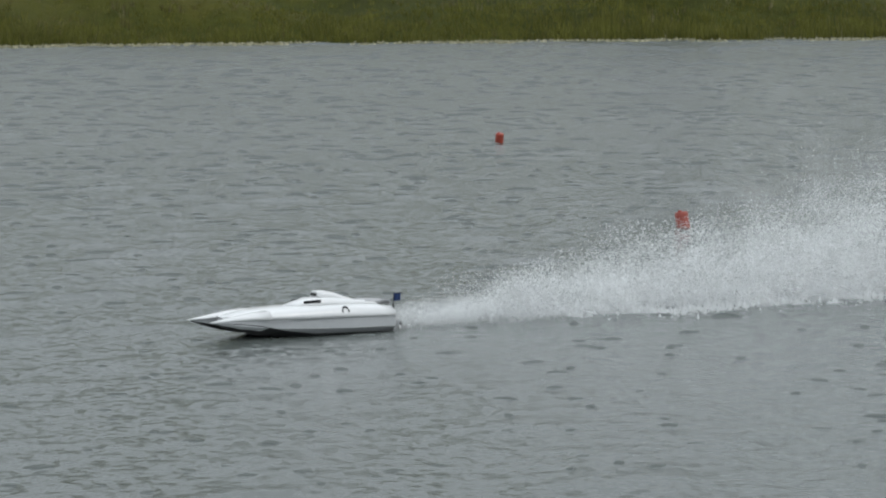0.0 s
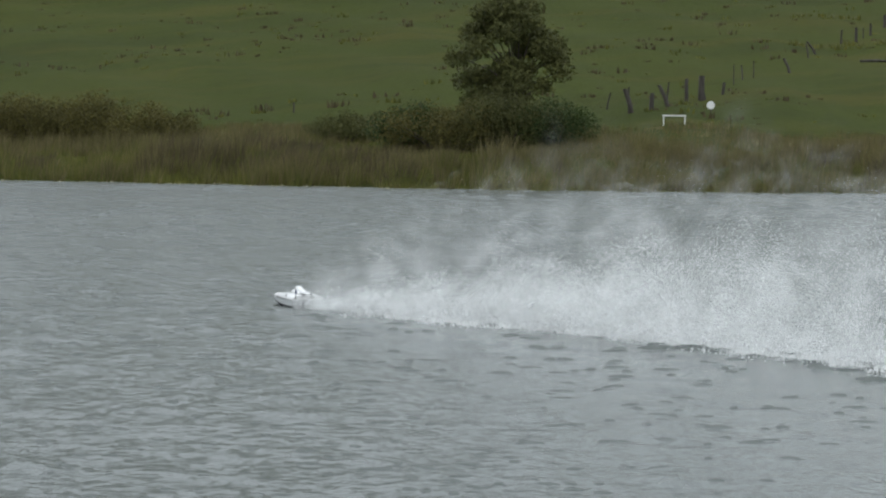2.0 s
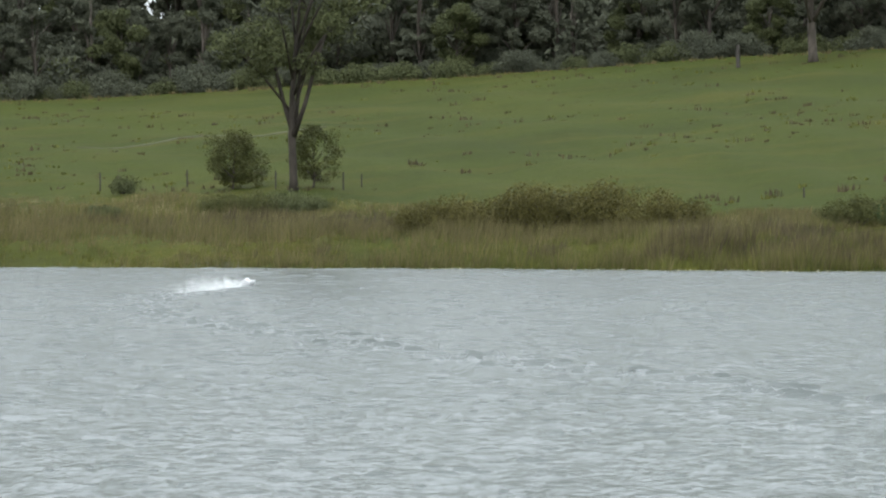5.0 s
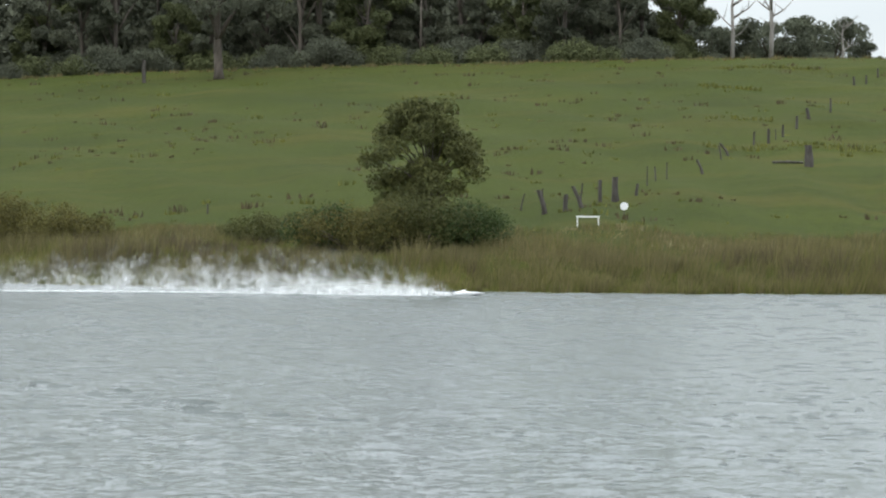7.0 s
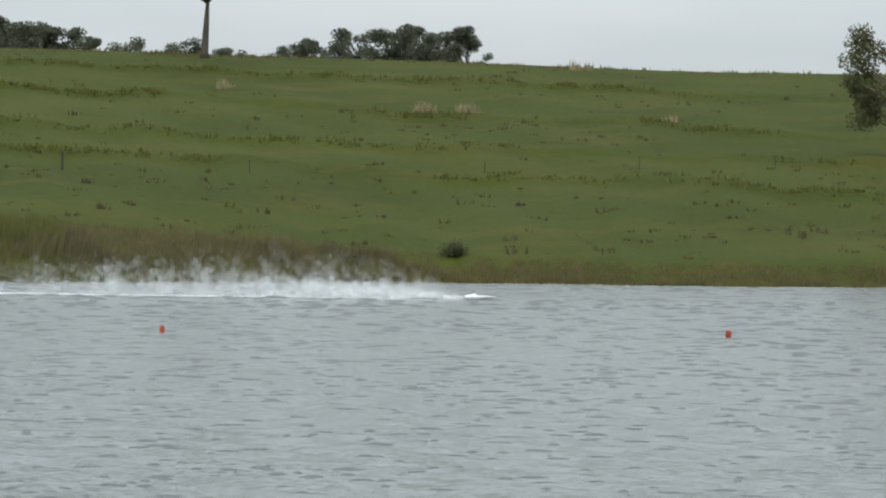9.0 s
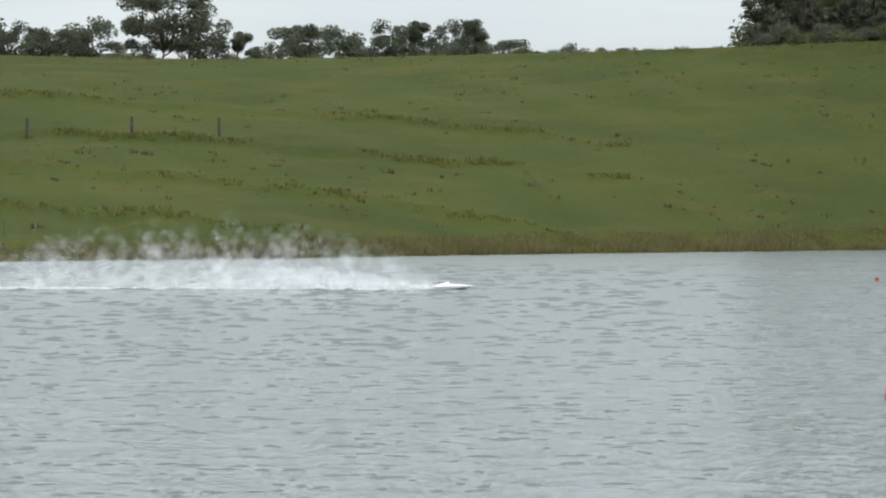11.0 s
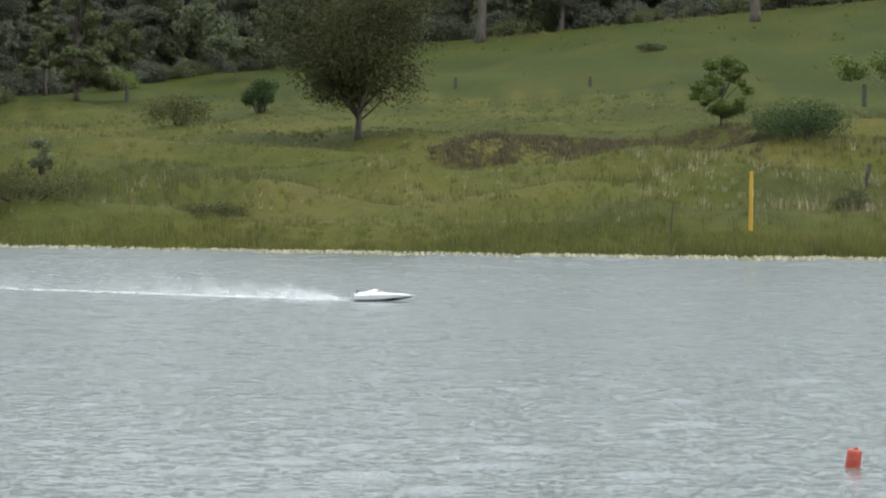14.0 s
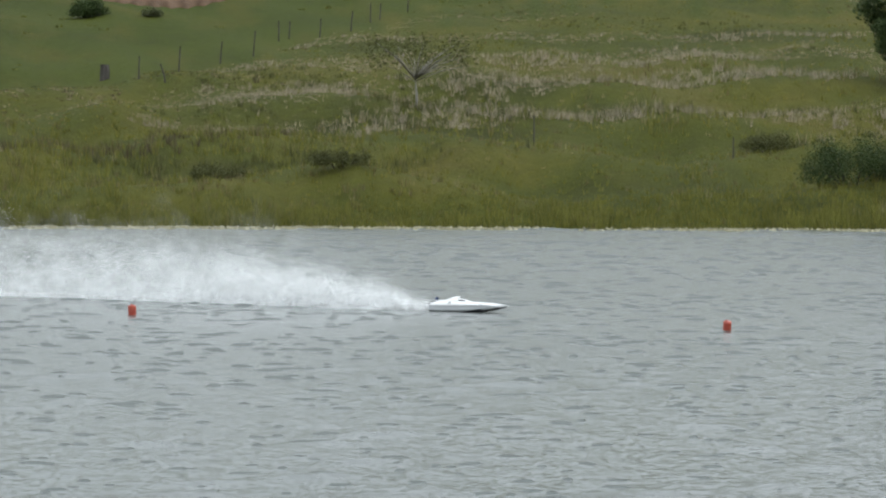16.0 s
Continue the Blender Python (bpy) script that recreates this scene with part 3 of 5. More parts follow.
    box(bm, (.012, .36, .10), (-.008, 0, .068), .003)
    part("transom", bm, GREY_SIDE, boat)
    # stern gear
    bm = bmesh.new()
    tube(bm, [(-.01, .16, .13), (-.01, .16, .262)], [.004, .003], 6)
    mast = part("flag_mast", bm, BLACK, boat)
    bm = bmesh.new()
    vs = [[bm.verts.new((-.012 - .011 * k, .16 + .006 * math.sin(k * 1.1) + dy, z)) for k in range(6)] for dy in (0, .003) for z in (.205, .255)]
    for a, b in ((0, 1), (3, 2), (2, 0), (1, 3)):
        for k in range(5):
            bm.faces.new((vs[a][k], vs[a][k + 1], vs[b][k + 1], vs[b][k]))
    part("flag", bm, BLUE, mast, "small dark blue flag")
    bm = bmesh.new()
    box(bm, (.05, .010, .10), (-.06, .07, .045), .003)
    part("rudder", bm, STEEL, boat)
    bm = bmesh.new()
    box(bm, (.10, .025, .035), (-.05, 0, .06), .006)
    tube(bm, [(-.15, 0, .045), (-.02, 0, .05)], [.012, .02], 10)
    part("drive_leg", bm, STEEL, boat)
    bm = bmesh.new()
    for k in range(3):
        box(bm, (.012, .055, .02), (-.155, .028 * math.cos(k * 2.09), .045 + .028 * math.sin(k * 2.09)), .002, Matrix.Rotation(k * 2.09, 4, "X"))
    part("propeller", bm, STEEL, boat)
    bm = bmesh.new()
    tube(bm, [(-.01, -.10, .17), (-.05, -.10, .19), (-.085, -.08, .17), (-.105, -.06, .12), (-.11, -.05, .07)], [.007] * 5, 8)
    part("cooling_hose", bm, CLEAR_HOSE, boat)
    return boat


# seconds and place of the transom-to-bow middle on the water
BOAT_XY = [
    (0, 21, -5.1), (0.1, 20.25, -2.95), (0.2, 19, 0.1), (0.3, 18.4, 2.2), (0.4, 17.75, 4.1), (0.5, 17.3, 6.05), (0.6, 16.8, 7.9), (.7, 15.8, 9.85),
    (.8, 15.05, 12.95), (.9, 14.1, 15.2), (1, 13.0, 17.9), (1.1, 12.3, 20.0), (1.2, 11.1, 22.6), (1.3, 10.3, 24.65), (1.4, 9.2, 27.6), (1.5, 8.4, 30.4),
    (1.8, 5.5, 39.0), (2, 2.7, 44.0), (2.2, 1.1, 48.6), (2.5, -2.2, 56.8), (3, -6.3, 69.6), (3.6, -10.4, 84.0), (4.1, -12.7, 97.5), (4.6, -13.6, 113),
    (5, -13.0, 129.5), (5.3, -11.4, 139.5), (5.5, -9.3, 143), (6, -1.2, 148), (6.5, 8.7, 151), (7, 21.1, 148.8), (7.5, 33.3, 147.5), (8, 44.1, 139.6),
    (8.2, 48.6, 137), (8.5, 54.9, 133.2), (9, 66.0, 127), (9.5, 73.7, 116.6), (10, 80, 102.9), (10.6, 86.8, 88), (11.4, 92.7, 69), (12.3, 93.6, 46.2),
    (12.5, 92.6, 40.8), (13, 89.2, 27.8), (13.5, 82.8, 18.0), (14, 77.6, 10.4), (14.5, 73.2, 4.8), (15, 69.3, -1.25), (15.5, 64.3, -7.1), (16, 56.9, -12.85)]


def boat_place(t):
    """Place on the water at t by a smooth curve through the knots; before the start the course runs straight."""
    k = BOAT_XY
    if t <= 0:
        return Vector((21.0 + 8.5 * -t, -5.1 - 24.0 * -t, 0))
    i = max(j for j in range(len(k)) if k[j][0] <= t + 1e-9)
    i = min(i, len(k) - 2)
    p = [Vector((k[min(max(j, 0), len(k) - 1)][1:])) for j in (i - 1, i, i + 1, i + 2)]
    tt = [k[min(max(j, 0), len(k) - 1)][0] for j in (i - 1, i, i + 1, i + 2)]
    h = tt[2] - tt[1]
    m1 = (p[2] - p[0]) / max(tt[2] - tt[0], 1e-6)
    m2 = (p[3] - p[1]) / max(tt[3] - tt[1], 1e-6)
    u = (t - tt[1]) / h
    q = (2 * u**3 - 3 * u**2 + 1) * p[1] + (u**3 - 2 * u**2 + u) * h * m1 + (-2 * u**3 + 3 * u**2) * p[2] + (u**3 - u**2) * h * m2
    return Vector((q.x, q.y, 0))


def course(t, span=0.25):
    d = boat_place(t + span) - boat_place(t - span) if t + span <= 16 else boat_place(16) - boat_place(16 - 2 * span)
    return math.atan2(d.y, d.x)


boat = build_boat()


# ---------------------------------------------------------------- spray and foam behind the boat, in rigid pieces
def drops(rng, n, length, height, width, size, low=1.7, seed=0.0):
    """n small flakes of water in a piece of plume that trails along -x."""
    m = int(n * 2.2)
    x, u, y = -length * np.clip(rng.normal(0.5, 0.33, m), 0 if seed == 0 else -0.6, 1.6), rng.random(m) ** low, rng.normal(0, 0.5, m)
    h = np.maximum(height[0] + (height[1] - height[0]) * -x / length, 0.05)
    w = np.maximum(width[0] + (width[1] - width[0]) * -x / length, 0.05)
    jets = 0.9 + 0.12 * np.sin(x * 2.1 + seed) + 0.08 * np.sin(x * 5.7 + 2 * seed + u * 3)
    z = u * h * jets * (0.55 + 0.75 * rng.random(m))
    lump = np.sin(x * 6.3 + seed + 2.2 * np.sin(z * 9 + seed)) * np.sin(z * 11 + x * 3.0 + seed * 1.7)
    keep = rng.random(m) < 0.6 + 0.3 * lump
    x, y, z, w = [a[keep][:n] for a in (x, y * (0.35 + 0.65 * (1 - u)), z, w)]
    n = len(x)
    c = np.stack([x, y * w, z + 0.004], 1)
    a, b = rng.normal(size=(n, 3)), rng.normal(size=(n, 3))
    a /= np.linalg.norm(a, axis=1)[:, None]
    b -= (a * b).sum(1)[:, None] * a
    b /= np.linalg.norm(b, axis=1)[:, None]
    s = (size * (0.5 + rng.random(n) ** 2 * 1.3))[:, None]
    v = np.stack([c + a * s, c - 0.5 * a * s + 0.87 * b * s, c - 0.5 * a * s - 0.87 * b * s], 1).reshape(-1, 3)
    return v, np.arange(3 * n).reshape(-1, 3)


def puffs(rng, length, height, width, radius, low, thick=1.3, dense=0.3, thin=0.85):
    """Soft puffs of fine mist, denser in the middle of each and near the water, in a piece that trails along -x."""
    n = int(thick * length * 0.5 * (height[0] + height[1]) / (1.5 * radius * radius))
    x, u = -length * (rng.random(n) * 1.15 - 0.05), rng.random(n) ** low
    h = np.maximum(height[0] + (height[1] - height[0]) * -x / length, 0.05)
    y = rng.normal(0, 0.5, n) * (width[0] + (width[1] - width[0]) * -x / length)
    c = np.stack([x, y, u * h * (0.8 + 0.45 * rng.random(n) ** 2)], 1)
    c[:, 2] = np.maximum(c[:, 2], 0.02)
    strength = dense * (1.02 - thin * np.clip(c[:, 2] / np.maximum(h * 1.2, 0.05), 0, 1)) ** 1.3 * (0.6 + 0.8 * rng.random(n))
    a, b = rng.normal(size=(n, 3)), rng.normal(size=(n, 3))
    a /= np.linalg.norm(a, axis=1)[:, None]
    b -= (a * b).sum(1)[:, None] * a
    b /= np.linalg.norm(b, axis=1)[:, None]
    s = (radius * (0.55 + 0.9 * rng.random(n)))[:, None]
    v = [c + 0.3 * s * np.cross(a, b)]
    for k in range(7):
        q = 2 * math.pi * k / 7
        v.append(c + s * (a * math.cos(q) + b * math.sin(q)) * (0.8 + 0.4 * rng.random((n, 1))))
    v = np.stack(v, 1).reshape(-1, 3)
    base = np.arange(n)[:, None] * 8
    f = np.concatenate([base + [0, 1 + k, 1 + (k + 1) % 7] for k in range(7)])
    core = np.zeros((n, 8), np.float32)
    core[:, 0] = np.clip(strength, 0, 1)
    return v, f, core.ravel()


def puff_mesh(name, v, f, share):
    me = mesh_of(name, v, f, MIST)
    core = me.attributes.new("core", "FLOAT", "POINT")
    core.data.foreach_set("value", share)
    return me


# lag in seconds, length, start and end height, start and end half-width, flakes, flake size
PLUME = [
    (0.000, 1.0, 0.13, 0.32, .16, .24, 165000, 0.0027), (0.036, 1.1, 0.32, 0.47, .22, .30, 185250, 0.0030), (0.075, 1.4, 0.47, 0.62, .28, .38, 189337, 0.0037),
    (0.125, 1.6, 0.62, 0.78, .36, .45, 250000, 0.0037), (0.18, 1.9, 0.78, 0.95, .42, .52, 260000, 0.0041), (0.245, 2.1, 0.95, 1.14, .5, .6, 200000, 0.0043),
    (0.32, 2.3, 1.14, 1.3, .55, .65, 125000, 0.0042), (0.40, 2.5, 1.3, 1.42, .6, .7, 75000, 0.0042), (0.49, 2.7, 1.42, 1.5, .65, .75, 48000, 0.0044),
    (0.585, 2.9, 1.5, 1.48, .7, .8, 28000, 0.0046), (0.69, 3.1, 1.48, 1.4, .75, .85, 16000, 0.0049), (0.80, 3.3, 1.4, 1.3, .8, .9, 10000, 0.0050),
    (0.92, 3.6, 1.3, 1.2, .85, .95, 7000, 0.0052), (1.05, 3.9, 1.2, 1.1, .9, 1.0, 5000, 0.0052)]
plume = []
for i, (lag, length, h0, h1, w0, w1, count, size) in enumerate(PLUME):
    v, f = drops(np.random.default_rng(40 + i), int(count * 0.42), length * 1.12, (h0, h1), (w0, w1), size, 1.5 if i < 5 else 1.9, i * 1.3)
    ob = new("spray_plume", mesh_of("spray_plume", v, f, SPRAY))
    tagged(ob, "white water spray thrown up behind the speedboat" if i < 9 else "thin drifting mist over the boat's wake", "spray", "spray behind the boat", "stuff")
    plume.append((lag + 0.004, ob, (h0 + h1) / 2))
    v, f, share = puffs(np.random.default_rng(140 + i), length * 1.1, (h0, h1), (w0, w1), 0.10 + 0.09 * min(1, i / 5), 1.4, 3.4, 0.62 * (1 - i / 17), 0.9)
    ob = new("spray_veil", puff_mesh("spray_veil", v, f, share))
    tagged(ob, "soft white veil of spray behind the speedboat", "spray", "spray behind the boat", "stuff")
    plume.append((lag + 0.004, ob, (h0 + h1) / 2))

# thin high mist that hangs over the plume when the boat runs slower
mist = []
for i, (lag, length, h0, h1, count) in enumerate([(0.0, 1.4, .2, 1.0, 42000), (0.055, 2.0, 1.0, 1.5, 46000), (0.13, 2.4, 1.5, 1.8, 44000), (0.22, 2.8, 1.8, 1.9, 40000), (0.32, 3.2, 1.9, 1.9, 32000), (0.44, 3.6, 1.9, 1.8, 22000), (0.58, 4.0, 1.8, 1.7, 14000)]):
    v, f = drops(np.random.default_rng(170 + i), int(count * 0.35), length, (h0, h1), (.4, .6), .0030, 1.6, 5 + i * 1.7)
    ob = new("spray_mist", mesh_of("spray_mist", v, f, SPRAY))
    mist.append((lag, tagged(ob, "fine white droplets hanging over the spray", "spray", "spray behind the boat", "stuff"), (h0 + h1) / 2))
    v, f, share = puffs(np.random.default_rng(70 + i), length, (h0 * 1.3, h1 * 1.4), (.4, .6), 0.24, 1.0, count / 42000 * 3.8, 0.33, 1.0)
    ob = new("spray_mist", puff_mesh("spray_mist", v, f, share))
    mist.append((lag, tagged(ob, "thin white mist hanging over the spray", "spray", "spray behind the boat", "stuff"), (h0 + h1) / 2))


def foam_piece(i, length, width, count):
    """Low broken foam lying on the wake."""
    rng = np.random.default_rng(90 + i)
    n = count
    x, y = -rng.random(n) * length, rng.normal(0, 0.4, n) * width
    keep = np.sin(x * 5 + i) * np.sin(y * 9 + x * 2) > -0.35
    x, y = x[keep], y[keep]
    n = len(x)
    s = (0.005 + 0.016 * rng.random(n) ** 2)[:, None]
    h = (0.006 + 0.06 * rng.random(n) ** 4)
    c = np.stack([x, y, np.zeros(n)], 1)
    ang = rng.random(n) * 6.28
    v = []
    for k in range(3):
        o = np.stack([np.cos(ang + 2.1 * k) * 1.6, np.sin(ang + 2.1 * k), np.zeros(n)], 1) * s
        v.append(c + o)
    v.append(c + np.stack([np.zeros(n), np.zeros(n), h], 1))
    v = np.stack(v, 1).reshape(-1, 3)
    v[:, 2] += 0.002
    b = np.arange(n)[:, None] * 4
    f = np.concatenate([b + [0, 1, 3], b + [1, 2, 3], b + [2, 0, 3]])
    ob = new("wake_foam", mesh_of("wake_foam", v, f, SPRAY))
    return tagged(ob, "broken white foam floating on the boat's wake", "foam", "foam on the wake", "stuff")


def wake_ripple(i):
    """Short steep wavelets left on the water along the boat's course."""
    rng = np.random.default_rng(260 + i)
    v, f = [], []
    for k in range(16):
        x, y, turn = rng.uniform(-2.4, 0.4), rng.normal(0, 0.55), rng.normal(0, 0.5)
        long, deep, h = rng.uniform(0.15, 0.42), rng.uniform(0.06, 0.11), rng.uniform(0.03, 0.075)
        m = 7
        for q in np.linspace(-1, 1, m):
            e = 1 - q * q
            for side, up in ((-1, -0.02), (0.15, h * e - 0.01), (1, -0.02)):
                px, py = q * long, side * deep * (0.4 + 0.6 * e) + 0.05 * math.sin(3 * q)
                v.append((x + px * math.cos(turn) - py * math.sin(turn), y + px * math.sin(turn) + py * math.cos(turn), up))
        b0 = k * m * 3
        f += [(b0 + 3 * a + c, b0 + 3 * a + 3 + c, b0 + 3 * a + 4 + c, b0 + 3 * a + 1 + c) for a in range(m - 1) for c in (0, 1)]
    ob = new("wake_ripple", mesh_of("wake_ripple", v, f, WATER, True))
    return tagged(ob, "short dark ripples left on the lake by the boat", "wake", "ripples of the wake", "stuff")


ripples = [(1.2 + 0.10 * i, wake_ripple(i)) for i in range(44)]
for i in range(12):
    plume.append((0.06 + i * 0.12, foam_piece(i, 3.4, 0.5 + 0.03 * i, int(8000 * (1 - i / 14))), 0.08))


# ---------------------------------------------------------------- race buoys
def build_buoy():
    buoy = tagged(new("race_buoy"), "small orange-red plastic buoy floating on the lake", "buoy", "race course buoys")
    bm, rings = bmesh.new(), []
    for z, r in ((-.05, .055), (-.03, .062), (.0, .064), (.02, .062), (.03, .064), (.09, .064), (.10, .062), (.112, .064), (.14, .062), (.152, .052)):
        rings.append([(r * math.cos(k * math.pi / 10), r * math.sin(k * math.pi / 10), z) for k in range(20)])
    loft(bm, rings)
    part("drum", bm, BUOY, buoy)
    bm = bmesh.new()
    tube(bm, [(.015, 0, .15), (.015, 0, .168)], [.02, .018], 12)
    part("cap", bm, BUOY_CAP, buoy)
    return buoy


first = build_buoy()
for i, (b, r, k, lean) in enumerate([(17.36, 71.5, 1.3, 4), (18.0, 62.4, 1.2, -5), (22.12, 83, 1.0, 3), (31.67, 84.5, 1.15, -3), (38.44, 82, 1.15, 2), (56.32, 42.3, 1.0, -7),
                                     (56.11, 135, 1.2, 3), (90.4, 28.5, 1.0, 6), (97.13, 56, 1.05, -3), (107.16, 51.4, 1.0, -9), (110.27, 31.8, 1.0, 8)]):
    x, y = polar(b, r)
    ob = first if i == 0 else copy_thing(first, pose(0, 0, 0))
    ob.matrix_basis = pose(x, y, 0, lean, lean * 0.6, 47 * i) @ Matrix.Diagonal((k, k, k, 1))


# ---------------------------------------------------------------- plants
def leaf_cloud(rng, centres, radii, n, size, flat=1.0):
    """n diamond leaves spread over clumps."""
    centres, radii = np.asarray(centres, float), np.asarray(radii, float)
    k = rng.choice(len(centres), n, p=radii**2 / (radii**2).sum())
    d = rng.normal(size=(n, 3))
    d *= (rng.random(n) ** 0.45 / np.linalg.norm(d, axis=1))[:, None]
    d[:, 2] *= flat
    c = centres[k] + d * radii[k][:, None]
    a = rng.normal(size=(n, 3)) + [0, 0, -0.3]
    a /= np.linalg.norm(a, axis=1)[:, None]
    b = np.cross(a, rng.normal(size=(n, 3)))
    b /= np.linalg.norm(b, axis=1)[:, None]
    s = (size * (0.6 + 0.8 * rng.random(n)))[:, None]
    v = np.stack([c - a * s, c + b * s * 0.42, c + a * s, c - b * s * 0.42], 1).reshape(-1, 3)
    return v, np.arange(4 * n).reshape(-1, 4)


def build_tree(name, h, w, style="round", leaf=None, bark=None, seed=1, base=0.3, n=3500, size=0.16, girth=None, clumps=26, lean=0.0, limbs=False, fork=0.25):
    """A tree at the origin: a tapered, forking trunk with limbs, and a crown of leaf clumps with gaps."""
    rng = np.random.default_rng(seed)
    top, low = h, h * base
    cs, rs = [], []
    for i in range(clumps):
        u = (i + rng.random()) / clumps
        a = rng.random() * 2 * math.pi
        if style == "cone":
            z, reach = low + (top - low) * u * 0.95, (w / 2) * (1 - u) ** 0.7 * (0.45 + 0.5 * rng.random())
            rad = w * 0.115 * (1.3 - 0.75 * u)
        elif style == "umbrella":
            z, reach = top - (top - low) * (0.12 + 0.4 * rng.random() ** 1.5), (w / 2) * math.sqrt(rng.random()) * 0.92
            rad = w * 0.125
        elif style == "gum":
            z, reach = low + (top - low) * (0.12 + 0.85 * u), (w / 2) * (0.25 + 0.7 * rng.random()) * math.sin(math.pi * (0.18 + 0.72 * u))
            rad = w * (0.09 + 0.07 * rng.random())
        elif style == "lobed":
            k = i % 3
            z, reach = low + (top - low) * u * (0.96, 1.0, 0.8)[k], w * 0.12 * rng.random()
            a0 = 2.1 * k + 0.4
            cs.append((w * 0.27 * math.cos(a0) + reach * math.cos(a), w * 0.27 * math.sin(a0) + reach * math.sin(a), z))
            rs.append(w * (0.06 + 0.05 * rng.random()))
            continue
        elif style == "ragged":
            s = 2 * u - 1
            z, reach = (top + low) / 2 + s * (top - low) * 0.44, (w / 2) * (1 - max(0.0, s) * 0.62) * (1 - max(0.0, -s) * 0.25) * (0.2 + 0.75 * rng.random())
            rad = w * (0.09 + 0.07 * rng.random())
        elif style == "dense":
            s = 2 * u - 1
            z, reach = (top + low) / 2 + s * (top - low) * 0.44, (w / 2) * (1 - max(0.0, s) ** 2 * 0.75) ** 0.5 * (1 - max(0.0, -s - 0.5) * 0.5) * (0.55 + 0.35 * rng.random())
            rad = w * (0.11 + 0.04 * rng.random())
        else:
            s = 2 * u - 1
            z, reach = (top + low) / 2 + s * (top - low) * 0.42, (w / 2) * math.sqrt(max(0.05, 1 - s * s * 0.85)) * (0.25 + 0.68 * rng.random())
            rad = w * (0.10 + 0.08 * rng.random())
        cs.append((reach * math.cos(a) + lean * z, reach * math.sin(a), min(z, top - rad * 0.7)))
        rs.append(rad)
    thing = new(name)
    thing.empty_display_size = 1.0
    girth = girth or h * 0.02
    bm = bmesh.new()
    stem_top = h * (0.62 if fork > 0.5 else 0.72 if style in ("gum", "cone", "round") or h > 12 else 0.4)
    pts = [Vector((0.04 * h * math.sin(seed + 2.3 * q) * q + lean * stem_top * q, 0.03 * h * math.cos(seed * 1.7 + 3 * q) * q, stem_top * q)) for q in (0, .08, .3, .55, .8, 1)]
    pts[0].z = -0.35
    tube(bm, pts, [girth * 1.5, girth * 1.1, girth, girth * .8, girth * .55, girth * .3], 8)
    for i in rng.permutation(len(cs))[:max(5, int(len(cs) * 0.65))]:
        c = Vector(cs[i])
        q = min(0.95, max(fork, c.z / stem_top * 0.62))
        j = q * 5
        s = pts[int(j)].lerp(pts[min(int(j) + 1, 5)], j % 1)
        mid = s.lerp(c, 0.5) + Vector((0, 0, 0.06 * (c - s).length))
        limb = bmesh.new() if limbs else bm
        tube(limb, [s, mid, c], [girth * .42, girth * .28, girth * .08], 5)
        if limbs:
            part("limb", limb, bark or BARK, thing)
    if name == "gum_tree":
        for lx, ly in ((-1.5, 0.4), (1.7, -0.3), (0.4, 1.3)):
            tube(bm, [(0, 0, h * .22), (lx * .5, ly * .5, h * .36), (lx * .9, ly * .9, h * .5), (lx * 1.5, ly * 1.5, h * .68)], [girth * .75, girth * .62, girth * .48, girth * .2], 7)
    part("trunk", bm, bark or BARK, thing)
    v, f = leaf_cloud(rng, cs, rs, int(n * 2.4), size * 0.92, 0.72 if style != "cone" else 0.6)
    part("crown", mesh_of("crown", v, f, leaf or LEAF_GUM), None, thing)
    return thing


def build_bush(name, h, w, leaf, seed=1, n=1800, size=0.12, rows=16):
    """A low bush: stems and a ragged mound of leaves."""
    rng = np.random.default_rng(seed)
    cs, rs = [], []
    rows = int(rows * max(1.0, 0.8 * w / h))
    for i in range(rows):
        a, q = rng.random() * 6.28, math.sqrt(rng.random())
        x, y = q * w * 0.42 * math.cos(a), q * w * 0.42 * math.sin(a)
        rad = min(w, h * 1.6) * (0.15 + 0.12 * rng.random())
        cs.append((x, y, max(rad * 0.6, (h - rad) * (1 - 0.55 * q * q) * (0.35 + 0.65 * rng.random()))))
        rs.append(rad)
    thing = new(name)
    bm = bmesh.new()
    for c in cs[:9]:
        c = Vector(c)
        tube(bm, [(c.x * .25, c.y * .25, -0.2), (c.x * .6, c.y * .6, c.z * .5), c], [h * .012 + .01, h * .01 + .008, .006], 5)
    part("stem", bm, BARK, thing)
    v, f = leaf_cloud(rng, cs, rs, n, size, 0.85)
    v[:, 2] = np.maximum(v[:, 2], 0.02)
    part("crown", mesh_of("crown", v, f, leaf), None, thing)
    return thing


def put(thing, bearing, r, turn=0.0, scale=1.0, sink=0.0):
    x, y = polar(bearing, r)
    thing.matrix_basis = pose(x, y, float(ground_height(bearing, r)) - sink, 0, 0, turn) @ Matrix.Diagonal((scale, scale, scale, 1))
    return thing


# single trees: name, label, bearing, distance, height, width, style, leaves, bark, crown base, leaf count, leaf size, clumps
TALLY = {"tree": 0, "bush": 0, "post": 0, "star": 0}


def count(kind):
    TALLY[kind] += 1
    return TALLY[kind] - 1


